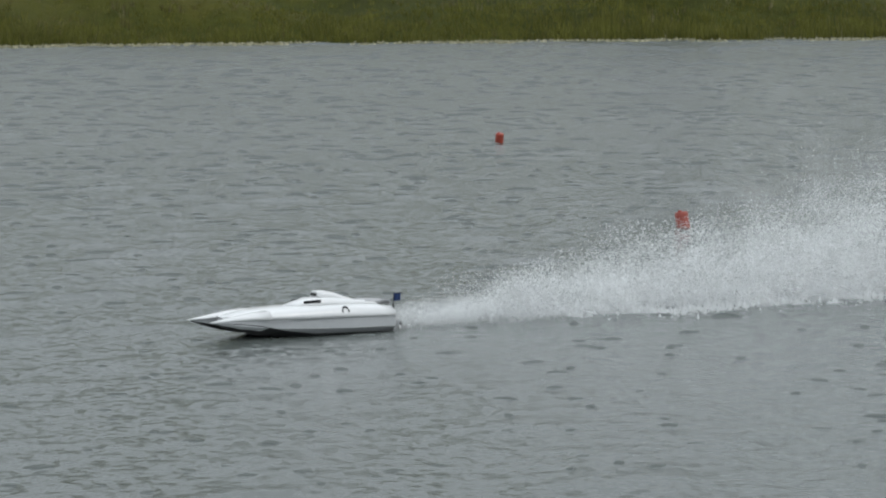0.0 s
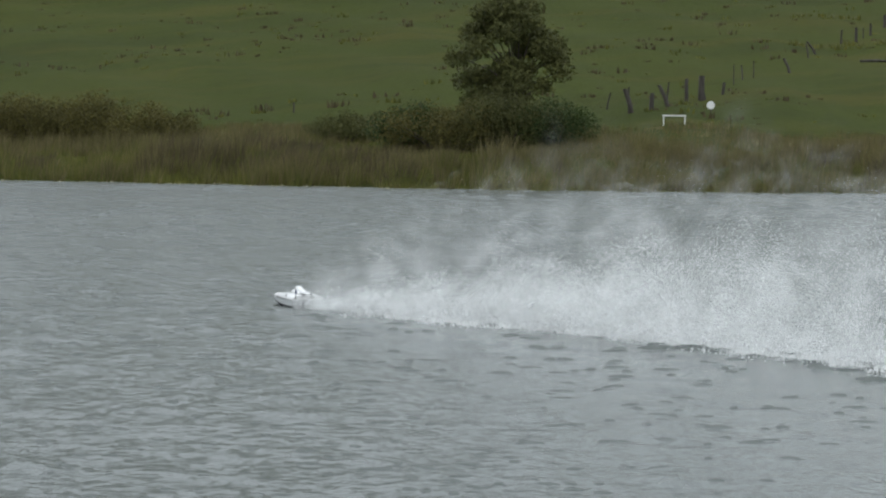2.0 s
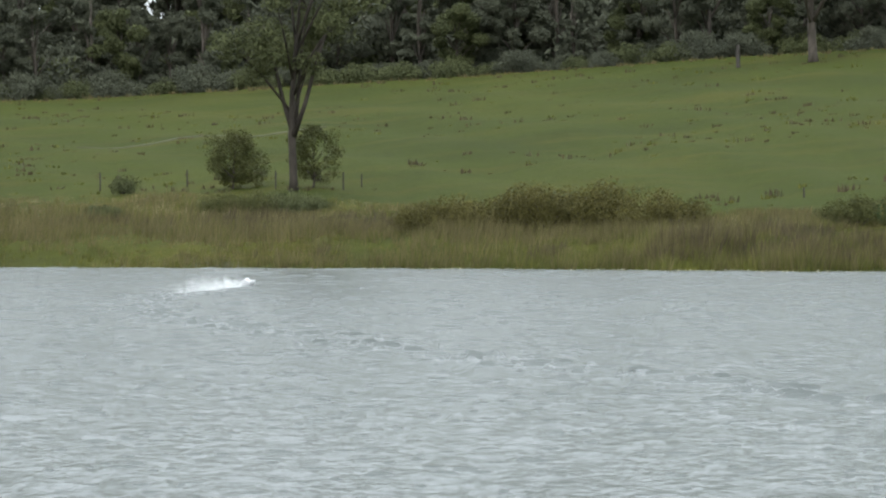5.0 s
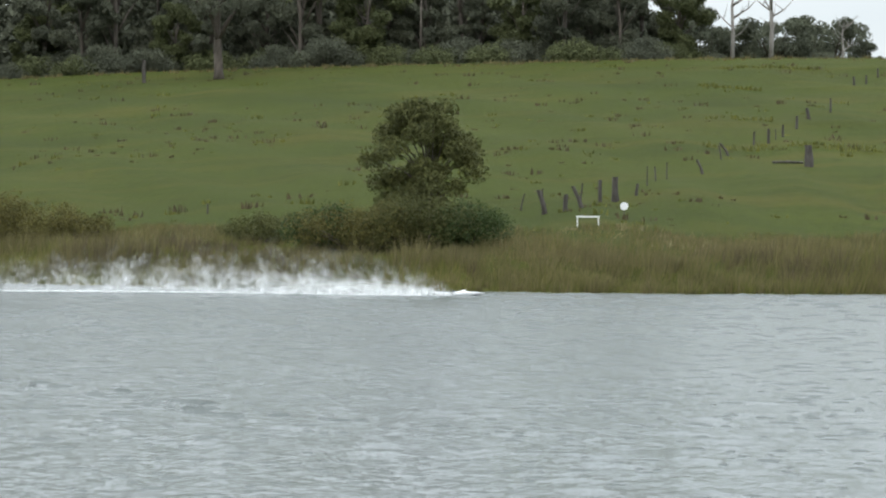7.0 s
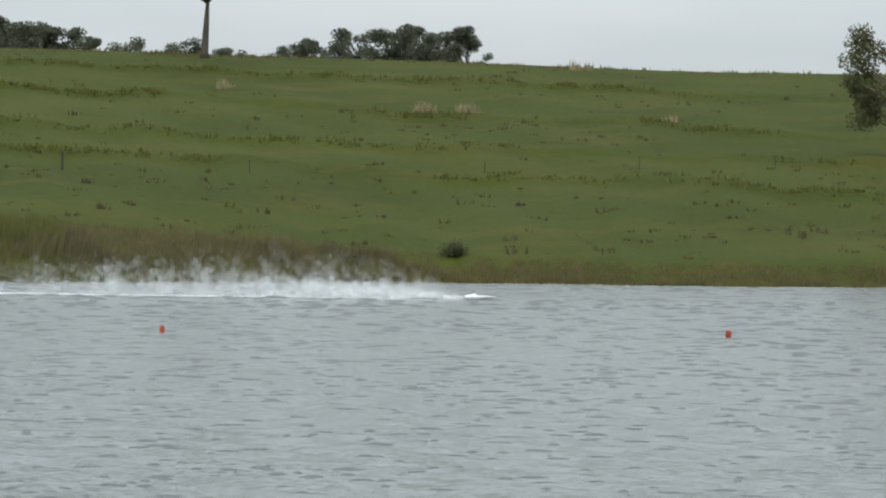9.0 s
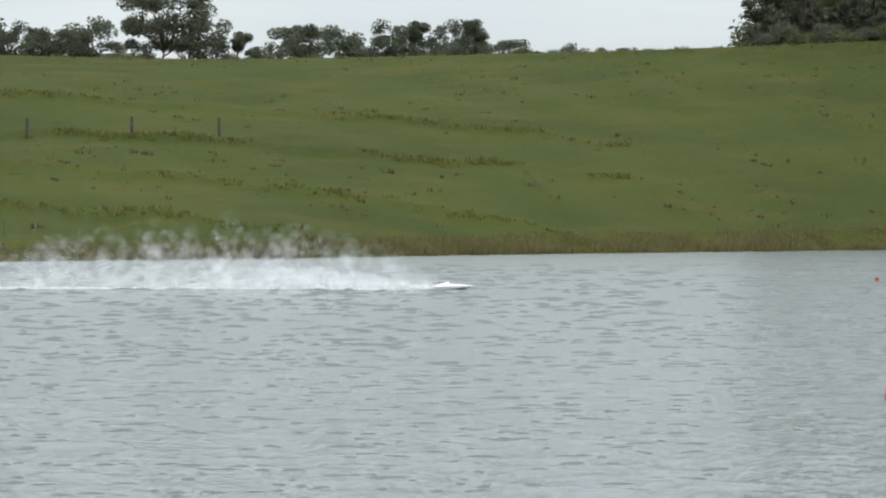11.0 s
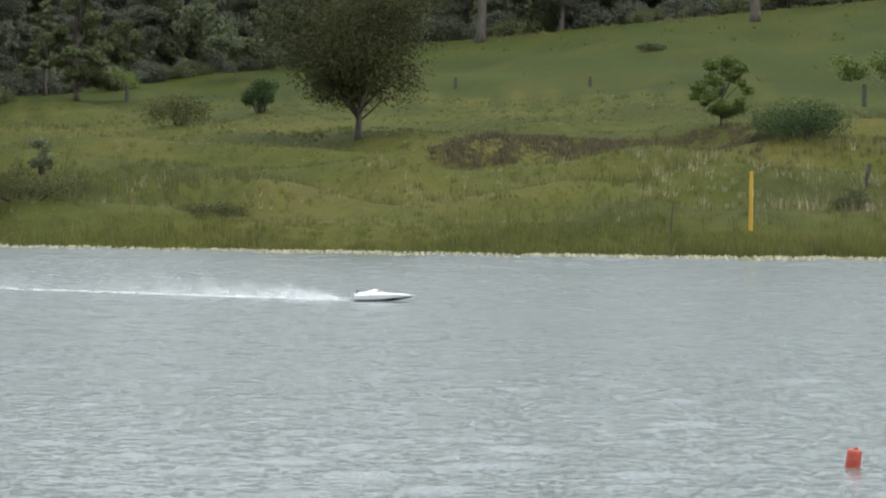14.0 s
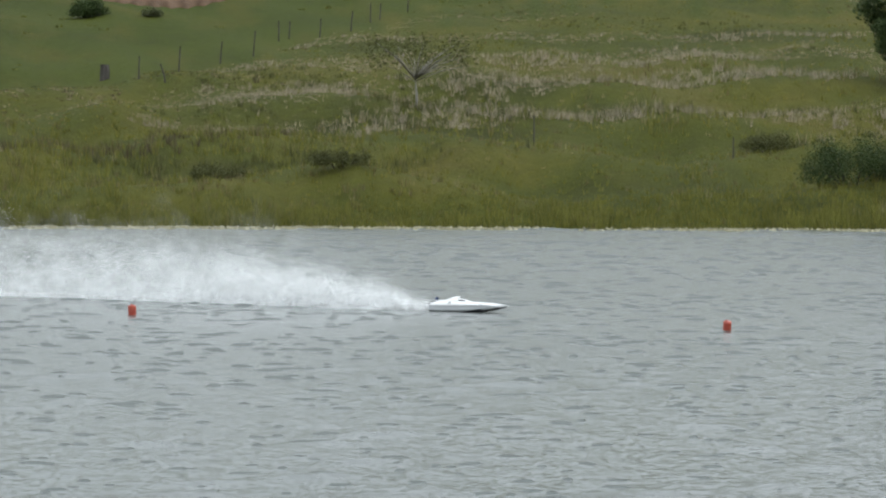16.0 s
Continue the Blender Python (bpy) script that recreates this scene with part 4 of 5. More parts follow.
def grow_tree(name, label, b, r, h, w, style, leaf, bark, base, n, size, clumps):
    """A single tree at bearing b and distance r."""
    i = count("tree")
    girth = {"fig_tree": 0.42, "ridge_gum": 0.5, "tall_gum": 0.42, "gum_tree": 0.26, "white_sapling": 0.11, "lone_tree": 0.21}.get(name, h * 0.017)
    t = build_tree(name, h, w, style, leaf, bark, 11 + i, base, n, size, girth, clumps, 0.0, True, 0.82 if name == "tall_gum" else 0.25)
    tagged(put(t, b, r, 37 * i), label, "tree")


grow_tree("gum_tree", "tall forked gum tree with a thin open crown beside the reeds", -4.95, 241, 17.5, 13, "gum", LEAF_GUM, BARK_DARK, 0.42, 5600, .17, 22)
grow_tree("tea_tree", "bushy grey-green tea tree behind the lake reeds", -5.98, 248, 4.4, 5.4, "round", LEAF_OLIVE, BARK, 0.02, 3400, .10, 44)
grow_tree("tea_tree", "ragged small tree leaning by the gum trunk", -4.62, 243, 4.6, 4.4, "round", LEAF_OLIVE, BARK, 0.02, 2000, .10, 40)
grow_tree("ridge_gum", "grey-trunked gum tree on the paddock ridge", 3.80, 388, 16, 14, "gum", LEAF_FOREST, BARK, 0.42, 3600, .24, 22)
grow_tree("wattle_tree", "round olive-green wattle tree on the lake bank", 7.30, 186, 8.0, 7.6, "ragged", LEAF_OLIVE, BARK, 0.16, 8500, .13, 46)
grow_tree("tall_gum", "tall bare-stemmed gum tree on the skyline", 22.78, 409, 13.0, 13.5, "umbrella", LEAF_FOREST, BARK, 0.42, 4200, .18, 30)
grow_tree("fig_tree", "broad spreading pale-trunked tree alone in the paddock", 34.69, 319, 14.0, 18.0, "lobed", LEAF_FIG, BARK_PINK, 0.22, 6800, .18, 54)
grow_tree("young_tree", "small round dark tree standing in the paddock", 36.11, 310, 7.5, 5.4, "round", LEAF_PALE, BARK, 0.38, 3000, .15, 20)
grow_tree("pale_gum", "large pale gum tree with an airy crown by the field", 59.87, 365, 19.0, 15.8, "gum", LEAF_PALE, BARK_PALE, 0.22, 6800, .22, 36)
grow_tree("pale_gum", "leafy olive gum tree beside the pine", 60.95, 354, 14.5, 9.0, "round", LEAF_OLIVE, BARK, 0.08, 5200, .22, 28)
grow_tree("pine_tree", "big dark pine tree with drooping branches near the shore", 62.54, 309, 21.5, 18.5, "cone", LEAF_DARK, BARK, 0.06, 15000, .20, 110)
grow_tree("young_pine", "dense dark young tree on the bank slope", 65.30, 293, 9.0, 9.6, "dense", LEAF_DARK, BARK, 0.0, 8200, .17, 60)
grow_tree("silver_gum", "small silvery-leaved tree standing in the field", 66.73, 305, 9.2, 6.4, "umbrella", LEAF_PALE, BARK, 0.28, 3800, .15, 26)
grow_tree("scrub_tree", "thin brownish scrub tree on the bank", 68.35, 271, 7.8, 4.3, "gum", LEAF_OLIVE, BARK, 0.06, 1900, .13, 20)
grow_tree("scrub_tree", "low sparse scrub tree on the bank", 68.97, 270, 4.2, 4.6, "round", LEAF_OLIVE, BARK, 0.1, 1500, .13, 16)
grow_tree("dense_tree", "dense round dark green tree standing in long grass", 70.44, 242, 9.6, 8.8, "dense", LEAF_DARK, BARK, 0.0, 12000, .15, 95)
grow_tree("she_oak", "tall feathery she-oak at the wood's edge", 71.66, 277, 12.0, 6.8, "cone", LEAF_GUM, BARK, 0.02, 5600, .17, 34)
grow_tree("pale_gum", "large spreading gum tree at the wood's edge", 70.89, 344, 17.5, 11.5, "gum", LEAF_PALE, BARK_PALE, 0.2, 5200, .22, 32)
grow_tree("white_sapling", "slim white-trunked sapling with light leaves", 73.60, 274, 9.8, 5.2, "gum", LEAF_BRIGHT, BARK_PALE, 0.22, 2600, .15, 24)
grow_tree("wood_gum", "tall dark gum tree in the wood", 73.09, 290, 18.5, 11, "gum", LEAF_GUM, BARK, 0.12, 6500, .21, 36)
grow_tree("wood_gum", "tall dark gum tree with bare limbs in the wood", 74.8, 300, 19.0, 13, "gum", LEAF_GUM, BARK, 0.12, 6500, .21, 36)
grow_tree("wood_gum", "rounded gum tree in the wood", 75.9, 325, 15.5, 9, "round", LEAF_FOREST, BARK, 0.05, 5200, .21, 30)
grow_tree("she_oak", "upright she-oak with a narrow crown on the slope", 77.28, 314, 12.5, 8.0, "cone", LEAF_GUM, BARK, 0.12, 5200, .18, 34)
grow_tree("she_oak", "small she-oak beside the slope track", 76.75, 323, 9.6, 5.6, "cone", LEAF_PALE, BARK, 0.12, 3000, .18, 22)
grow_tree("pale_gum", "pale grey-green gum tree above the slope", 78.99, 357, 13, 12, "gum", LEAF_PALE, BARK_PALE, 0.1, 5600, .22, 34)
grow_tree("pale_gum", "pale grey gum tree with bare twigs", 79.94, 376, 13.5, 10, "gum", LEAF_PALE, BARK_PALE, 0.1, 4200, .22, 30)
grow_tree("pale_shrub_tree", "light flowering shrub tree on the slope", 79.94, 340, 4.6, 5.6, "umbrella", LEAF_PALE, BARK, 0.1, 2200, .16, 20)
grow_tree("lone_tree", "broad round tree with a dark trunk on the lake slope", 82.01, 250, 13.0, 16.5, "round", LEAF_LONE, BARK, 0.20, 17000, .14, 85)
grow_tree("ridge_gum", "thick grey-trunked gum on the paddock edge", 84.06, 391, 17, 11, "gum", LEAF_FOREST, BARK, 0.5, 2600, .24, 18)
grow_tree("ridge_gum", "brown-trunked gum on the paddock rise", 88.69, 370, 15, 10, "gum", LEAF_FOREST, BARK, 0.5, 2600, .24, 18)
grow_tree("pawpaw_bush_tree", "bright green leafy young tree on the slope", 88.13, 240, 5.0, 4.4, "gum", LEAF_BRIGHT, BARK, 0.04, 2400, .14, 22)
grow_tree("umbrella_tree", "flat-topped small tree with a spreading crown", 90.98, 247, 4.7, 8.2, "umbrella", LEAF_BRIGHT, BARK_PALE, 0.2, 2600, .15, 26)
grow_tree("bare_tree", "half-bare twisted small tree on the grassy slope", 101.89, 236, 5.3, 9.2, "umbrella", LEAF_OLIVE, BARK_PALE, 0.12, 800, .12, 46)
grow_tree("slope_tree", "dark round tree at the top of the slope", 110.1, 262, 9.0, 8.0, "round", LEAF_DARK, BARK, 0.22, 5200, .16, 30)

# bushes: label, bearing, distance, height, width, leaves, leaf count

def grow_bush(label, b, r, h, w, leaf, n):
    i = count("bush")
    tagged(put(build_bush("bush", h * 1.15, w * 1.1, leaf, 200 + i, int(n * 4.0), 0.075 if r < 230 else 0.10), b, r, 53 * i), label, "bush")


grow_bush("yellow-green lantana mound over the reeds", -2.55, 198, 2.0, 5.6, LEAF_LANTANA, 2000)
grow_bush("yellow-green lantana mound over the reeds", -1.50, 201, 2.9, 6.6, LEAF_LANTANA, 3200)
grow_bush("tall olive lantana mound over the reeds", -0.64, 198, 3.2, 6.2, LEAF_LANTANA, 3400)
grow_bush("tall olive lantana mound over the reeds", 0.22, 195, 3.0, 6.0, LEAF_LANTANA, 3200)
grow_bush("yellow-green lantana mound over the reeds", 1.27, 192, 2.2, 5.4, LEAF_LANTANA, 2000)
grow_bush("small dark bush in the reeds", 4.49, 188, 1.8, 3.8, LEAF_OLIVE, 1200)
grow_bush("dark bush at the reed edge", 5.67, 182, 2.6, 4.0, LEAF_DARK, 1900)
grow_bush("low dark bush below the gum tree", -5.88, 222, 1.8, 5.4, LEAF_OLIVE, 1700)
grow_bush("low dark bush below the gum tree", -5.0, 225, 1.7, 5.2, LEAF_GUM, 1700)
grow_bush("small round bush in dry grass", -8.15, 219, 1.1, 2.4, LEAF_GUM, 700)
grow_bush("spindly shrub by the wire fence", -7.79, 248, 1.5, 2.2, LEAF_GUM, 420)
grow_bush("dense dark bush below the wattle tree", 6.24, 180, 3.2, 6.0, LEAF_LANTANA, 3600)
grow_bush("dense dark bush below the wattle tree", 7.20, 179, 3.5, 6.0, LEAF_OLIVE, 3800)
grow_bush("dense dark bush below the wattle tree", 8.02, 180, 2.8, 4.4, LEAF_DARK, 2600)
grow_bush("small bush in the reeds", 4.9, 194, 1.2, 3.0, LEAF_OLIVE, 700)
grow_bush("dark shrub on the grass by the shore", 27.02, 222, 1.1, 1.7, LEAF_GUM, 500)
grow_bush("dark undergrowth below the pine tree", 63.35, 297, 5.0, 8.9, LEAF_DARK, 4200)
grow_bush("dark undergrowth below the pine tree", 62.2, 300, 3.2, 5.0, LEAF_DARK, 2000)
grow_bush("dark shrub on the bank", 64.45, 294, 2.8, 3.6, LEAF_DARK, 1300)
grow_bush("thin shrub in the field", 67.35, 287, 1.9, 1.3, LEAF_GUM, 300)
grow_bush("thin shrub in the field", 67.78, 293, 1.3, 2.0, LEAF_GUM, 300)
grow_bush("pale leafy shrub on the slope", 75.20, 248, 4.3, 4.6, LEAF_PALE, 1700)
grow_bush("slender shrub on the slope", 76.68, 224, 3.2, 1.5, LEAF_PALE, 600)
grow_bush("dark tangled scrub on the bank", 76.4, 196, 2.3, 8.0, LEAF_OLIVE, 2600)
grow_bush("dark tangled scrub on the bank", 74.9, 201, 1.6, 8.5, LEAF_HEATH, 2400)
grow_bush("small dark green shrub", 80.37, 284, 3.3, 2.9, LEAF_DARK, 1100)
grow_bush("sparse shrub on the slope", 78.95, 270, 3.4, 4.8, LEAF_OLIVE, 900)
grow_bush("round dark bush on the slope", 89.47, 223, 2.9, 6.2, LEAF_DARK, 3000)
grow_bush("scrub round an old leaning post", 90.34, 187, 1.3, 2.1, LEAF_GUM, 700)
grow_bush("small clump on the paddock", 86.96, 340, 1.1, 2.8, LEAF_GUM, 450)
grow_bush("dark clump on the paddock by the dirt mound", 96.34, 305, 2.0, 3.2, LEAF_DARK, 1200)
grow_bush("small clump by the dirt mound", 97.43, 303, .9, 2.2, LEAF_GUM, 350)
grow_bush("dark low bush at the grassy shore", 109.25, 206, 3.3, 6.4, LEAF_DARK, 3200)
grow_bush("dark scrub in long grass", 93.9, 235, 1.3, 4.0, LEAF_OLIVE, 900)
grow_bush("dark scrub in long grass", 107.9, 222, 1.4, 4.6, LEAF_OLIVE, 1000)
grow_bush("dark scrub in long grass", 98.6, 197, 1.2, 3.4, LEAF_OLIVE, 700)
grow_bush("dark scrub in long grass", 100.6, 196, 1.3, 4.0, LEAF_OLIVE, 800)
grow_bush("dark scrub at the foot of the bank", 79.6, 186, 1.0, 4.5, LEAF_OLIVE, 700)
grow_bush("low scrub by an old post", 92.8, 249, 1.3, 2.6, LEAF_OLIVE, 500)
grow_bush("bright low undergrowth at the wood's edge", 72.3, 278, 1.6, 4.0, LEAF_BRIGHT, 900)
grow_bush("bright low undergrowth at the wood's edge", 74.4, 282, 1.5, 3.5, LEAF_BRIGHT, 800)
grow_bush("bright low undergrowth by the track", 77.9, 330, 2.4, 5.0, LEAF_BRIGHT, 1200)

# woodland behind the ridges and far skyline trees
kinds = [build_tree("woodland_tree", 16, 10, "gum", LEAF_FOREST, BARK, 301, 0.06, 5600, .23, 0.26, 26), build_tree("woodland_tree", 15, 9, "round", LEAF_FOREST, BARK, 302, 0.02, 5800, .23, 0.24, 28),
         build_tree("woodland_tree", 17, 9, "gum", LEAF_FOREST, BARK, 303, 0.12, 5200, .23, 0.26, 26), build_tree("woodland_tree", 14, 7, "cone", LEAF_FOREST, BARK, 304, 0.02, 5400, .23, 0.22, 30),
         build_tree("woodland_tree", 12, 9, "round", LEAF_GUM, BARK, 305, 0.02, 5600, .23, 0.2, 26)]
for k in kinds:
    tagged(k, "dark eucalypt in the dense wood behind the paddock", "tree", "woodland trees")
skyline = [build_tree("skyline_tree", 10, 9, "round", LEAF_FAR, BARK, 311, 0.02, 2300, .22, 0.2, 24), build_tree("skyline_tree", 10, 8, "gum", LEAF_FAR, BARK, 312, 0.03, 2300, .22, 0.2, 22),
           build_tree("skyline_tree", 10, 10, "umbrella", LEAF_FAR, BARK, 313, 0.02, 2300, .22, 0.2, 26)]
for k in skyline:
    tagged(k, "dark spreading tree on the far skyline", "tree", "skyline trees")
rng = np.random.default_rng(77)
used = set()


def plant(pool, bearing, r, scale, i):
    k = pool[i % len(pool)]
    if k.name in used:
        k = copy_thing(k, Matrix())
    used.add(k.name)
    return put(k, bearing, r, float(rng.random() * 360), scale, 0.3)


i = 0
for b0, b1, step, near, far, size in ((-13, 11.8, 0.56, 8, 18, 1.0), (-13, 11.6, 0.75, 24, 42, 1.45), (-13, 10.0, 0.7, 45, 70, 1.9), (-13, -2, 1.0, 72, 95, 2.2), (54.5, 71.5, 0.56, 8, 20, 1.0), (54.5, 71.5, 0.8, 26, 50, 1.4),
                                      (70.5, 92.5, 0.6, 5, 18, 1.0), (71, 91, 0.9, 26, 48, 1.55), (71, 92, 0.85, 50, 75, 1.9), (55, 71, 1.1, 52, 78, 1.8)):
    for b in np.arange(b0, b1, step):
        b = b + (rng.random() - 0.5) * step * 0.8
        r = float(smooth(b, RIDGE_B, RIDGE_D)) + near + (far - near) * rng.random()
        plant(kinds, b, r, size * (0.75 + 0.45 * rng.random()), i)
        i += 1
under = [build_bush("understory_bush", 4.5, 6.5, LEAF_FOREST, 321, 6500, 0.15, 20), build_bush("understory_bush", 3.6, 6.0, LEAF_GUM, 322, 6000, 0.15, 20)]
for k in under:
    tagged(k, "low leafy understory bush along the wood's edge", "bush", "understory bushes")
for b0, b1 in ((-13, 11.6), (54.5, 71.5), (71, 94)):
    for b in np.arange(b0, b1, 0.38):
        b = float(b + rng.normal(0, 0.06))
        plant(under, b, float(smooth(b, RIDGE_B, RIDGE_D)) + 3 + 9 * rng.random(), 0.7 + 0.5 * rng.random(), i)
        i += 1
for b, r, s in ((73.8, 330, .9), (74.6, 345, 1.0), (75.3, 352, 1.0), (76.2, 360, 1.05), (77.2, 362, .95), (78.1, 372, 1.0), (79.0, 385, .9), (80.6, 392, .8), (81.6, 385, .8), (72.6, 340, 1.0), (72.0, 310, .8), (74.0, 305, .8), (75.4, 312, .75), (81.0, 360, .6)):
    plant(kinds, b, r, s, i)
    i += 1
for b0, b1 in ((-13, 10.6), (54.5, 71.5), (71, 93)):
    for b in np.arange(b0, b1, 0.55):
        b = float(b + rng.normal(0, 0.1))
        plant(under, b, float(smooth(b, RIDGE_B, RIDGE_D)) + 24 + 12 * rng.random(), 2.7 + 0.8 * rng.random(), i)
        i += 1
# tangled growth that closes the wood's edge on the slope
EDGE_B, EDGE_R = [70.8, 72, 73.5, 75, 77, 79, 81.5], [292, 286, 288, 302, 330, 350, 372]
for b in np.arange(71.2, 81.4, 0.22):
    b = float(b + rng.normal(0, 0.1))
    r = float(np.interp(b, EDGE_B, EDGE_R))
    plant(under, b, r + 10 * rng.random(), 0.55 + 0.45 * rng.random(), i)
    if i % 2:
        plant(kinds[1::2] + kinds[4:], b, r + 6 + 30 * rng.random(), 0.5 + 0.45 * rng.random(), i // 2)
    i += 1
# highest crowns along the skyline: bearing and elevation
SKY_B = [8, 9.6, 10.4, 11.1, 11.7, 12.3, 13.4, 14.1, 15, 15.8, 16.3, 17.0, 17.5, 18.1, 18.8, 19.7, 20.4, 21.2, 22.2, 23.5, 24.2, 24.8, 25.6, 26.6, 27.3, 27.6, 37.2, 37.6, 38.6, 39.4, 40.2, 41.2, 42.2, 43.4, 44.0, 44.6, 46, 52]
SKY_E = [4.4, 3.95, 4.1, 3.85, 4.15, 3.7, 4.0, 3.9, 3.95, 3.95, 3.6, 4.2, 4.35, 3.95, 3.85, 3.8, 3.6, 3.5, 3.5, 3.5, 3.5, 3.55, 3.75, 3.8, 3.7, 3.0, 3.0, 3.95, 3.85, 3.55, 3.65, 3.75, 3.55, 3.7, 3.95, 3.55, 3.5, 3.5]
for j, b in enumerate(np.concatenate([np.arange(8, 27.5, 0.30), np.arange(37.5, 53, 0.34)])):
    b = float(b + rng.normal(0, 0.08))
    r = float(smooth(b, RIDGE_B, RIDGE_D)) + 60 + 30 * rng.random()
    e = float(np.interp(b, SKY_B, SKY_E)) - 0.8 * rng.random() ** 2
    h = r * math.tan(radians(e)) + 2.1 - float(ground_height(b, r)) + 0.9
    if h > 2.5 and rng.random() > 0.16:
        plant(skyline, b, r, h / 10, j)
for j, (b, e) in enumerate(((36.75, 3.7), (37.1, 4.05), (37.45, 3.75), (37.75, 3.9), (44.1, 4.05))):
    r = float(smooth(b, RIDGE_B, RIDGE_D)) + 55
    plant(skyline, b, r, (r * math.tan(radians(e)) + 2.1 - float(ground_height(b, r)) + 0.6) / 10, j + 1)
for j, b in enumerate(np.concatenate([np.arange(9, 16.2, 0.5), np.arange(36.8, 53, 0.42)])):
    b = float(b + rng.normal(0, 0.12))
    plant(under, b, float(smooth(b, RIDGE_B, RIDGE_D)) + 12 + 25 * rng.random(), (0.35 if b < 30 else 0.55) + 0.35 * rng.random(), j)


def build_dead_tree(h, seed):
    rng = np.random.default_rng(seed)
    bm = bmesh.new()
    tube(bm, [(0, 0, -.3), (.1, 0, h * .4), (-.05, .1, h * .75), (.15, 0, h)], [h * .03, h * .024, h * .016, .02], 8)
    for i in range(9):
        z, a, l = h * (.35 + .6 * rng.random()), rng.random() * 6.28, h * (.2 + .2 * rng.random())
        m = Vector((math.cos(a) * l * .5, math.sin(a) * l * .5, z + l * .3))
        e = Vector((math.cos(a) * l * 1.05, math.sin(a) * l * 1.05, z + l * (.5 + .5 * rng.random())))
        tube(bm, [(0, 0, z), m, e], [h * .011, h * .008, .01], 5)
        tube(bm, [m, m + Vector((rng.normal() * l * .3, rng.normal() * l * .3, l * .5))], [h * .006, .008], 4)
    return tagged(part("dead_tree", bm, BARK_PALE), "bare bleached dead tree on the ridge", "dead tree")


put(build_dead_tree(10, 5), 12.45, 418)
put(build_dead_tree(11.5, 8), 13.1, 420)
put(build_dead_tree(6, 9), 14.3, 425)


# ---------------------------------------------------------------- reeds, rushes and grasses
def patch(x, y, s, k):
    return np.sin(x * s + 1.3 * np.sin(y * s * 0.7 + k)) * np.sin(y * s * 1.1 + 1.7 * np.sin(x * s * 0.6 + 2 * k))


def tuft_field(name, label, mat, count, b0, b1, tall, wide, keep, seed, blades=7, share=1.0, start=0.0):
    rng = np.random.default_rng(seed)
    b = b0 + (b1 - b0) * rng.random(count)
    R = shore_at(b)
    W = np.interp(b, ROUGH_B, ROUGH_W) * share
    d = start + W * rng.random(count) ** 1.25
    r = R + d
    x, y = r * np.sin(np.radians(b)), r * np.cos(np.radians(b))
    ok = keep(b, d, W, x, y, rng.random(count))
    b, r, x, y, d, W = [q[ok] for q in (b, r, x, y, d, W)]
    z = ground_height(b, r)
    n = len(b)
    fade = np.clip(1.25 - d / np.maximum(W, 1), 0.35, 1) * (0.78 + 0.4 * patch(x, y, 0.35, 3.0) + 0.3 * patch(x, y, 0.09, 1.0))
    h = (tall * (0.55 + 0.7 * rng.random(n)) * fade)[:, None]
    spread = wide * (r / 200)
    a = rng.random((n, blades)) * 6.28
    off = rng.random((n, blades)) * 0.35 * tall
    bx, by = x[:, None] + off * np.cos(a), y[:, None] + off * np.sin(a)
    hh = h * (0.6 + 0.5 * rng.random((n, blades)))
    ex, ey = bx + np.cos(a) * hh * 0.28 + 0.12 * hh, by + np.sin(a) * hh * 0.28
    turn = rng.random((n, blades)) * 3.14
    dx, dy = np.cos(turn) * spread[:, None] / 2, np.sin(turn) * spread[:, None] / 2
    zz = np.repeat(z[:, None], blades, 1) - 0.08
    v = np.stack([np.stack([bx - dx, by - dy, zz], -1), np.stack([bx + dx, by + dy, zz], -1), np.stack([ex, ey, zz + hh + 0.05], -1)], 2).reshape(-1, 3)
    ob = new(name, mesh_of(name, v, np.arange(len(v)).reshape(-1, 3), mat))
    tagged(ob, label, "grass", "", "stuff")


def all_of(b, d, W, x, y, q):
    return q < 1


tuft_field("reed_bed", "tall dry tan reeds along the lake edge", REED, 22000, -14, 26, 1.2, .05, lambda b, d, W, x, y, q: q < 0.55 + 0.45 * patch(x, y, 0.22, 1.0), 401, 8)
tuft_field("green_rushes", "dull green rushes at the water's edge", RUSH, 11000, -14, 26, 0.95, .05, lambda b, d, W, x, y, q: (q < 0.6 - 0.5 * patch(x, y, 0.22, 1.0)) | (d < 5), 402, 8)
tuft_field("tall_reeds", "tall feathery brown reeds in humps along the lake edge", REED, 15000, -12, 26, 1.75, .045, lambda b, d, W, x, y, q: (d > 0.2 * W) & (d < 0.85 * W) & (patch(x, y, 0.075, 4.0) + 0.5 * patch(x, y, 0.2, 2.0) > 0.30), 418, 8)
tuft_field("dark_reeds", "dark brown old reeds in clumps along the lake edge", LEAF_HEATH, 9000, -12, 26, 1.35, .06, lambda b, d, W, x, y, q: (d > 0.08 * W) & (d < 0.7 * W) & (patch(x, y, 0.10, 7.0) + 0.5 * patch(x, y, 0.24, 5.0) > 0.42), 419, 8)
tuft_field("reed_mound", "broad hump of tall olive grass behind the reeds", RUSH, 7000, 15.7, 20.4, 2.1, .06, lambda b, d, W, x, y, q: (d > 10) & (d < 22) & (q < 1.1 - np.abs(b - 18) / 2.6), 420, 8)
tuft_field("dry_grass", "bleached dry grass behind the reeds", STRAW, 4500, -14, 26, 0.8, .045, lambda b, d, W, x, y, q: (d > 0.55 * W) & (patch(x, y, 0.12, 2.0) > -0.2), 403, 7)
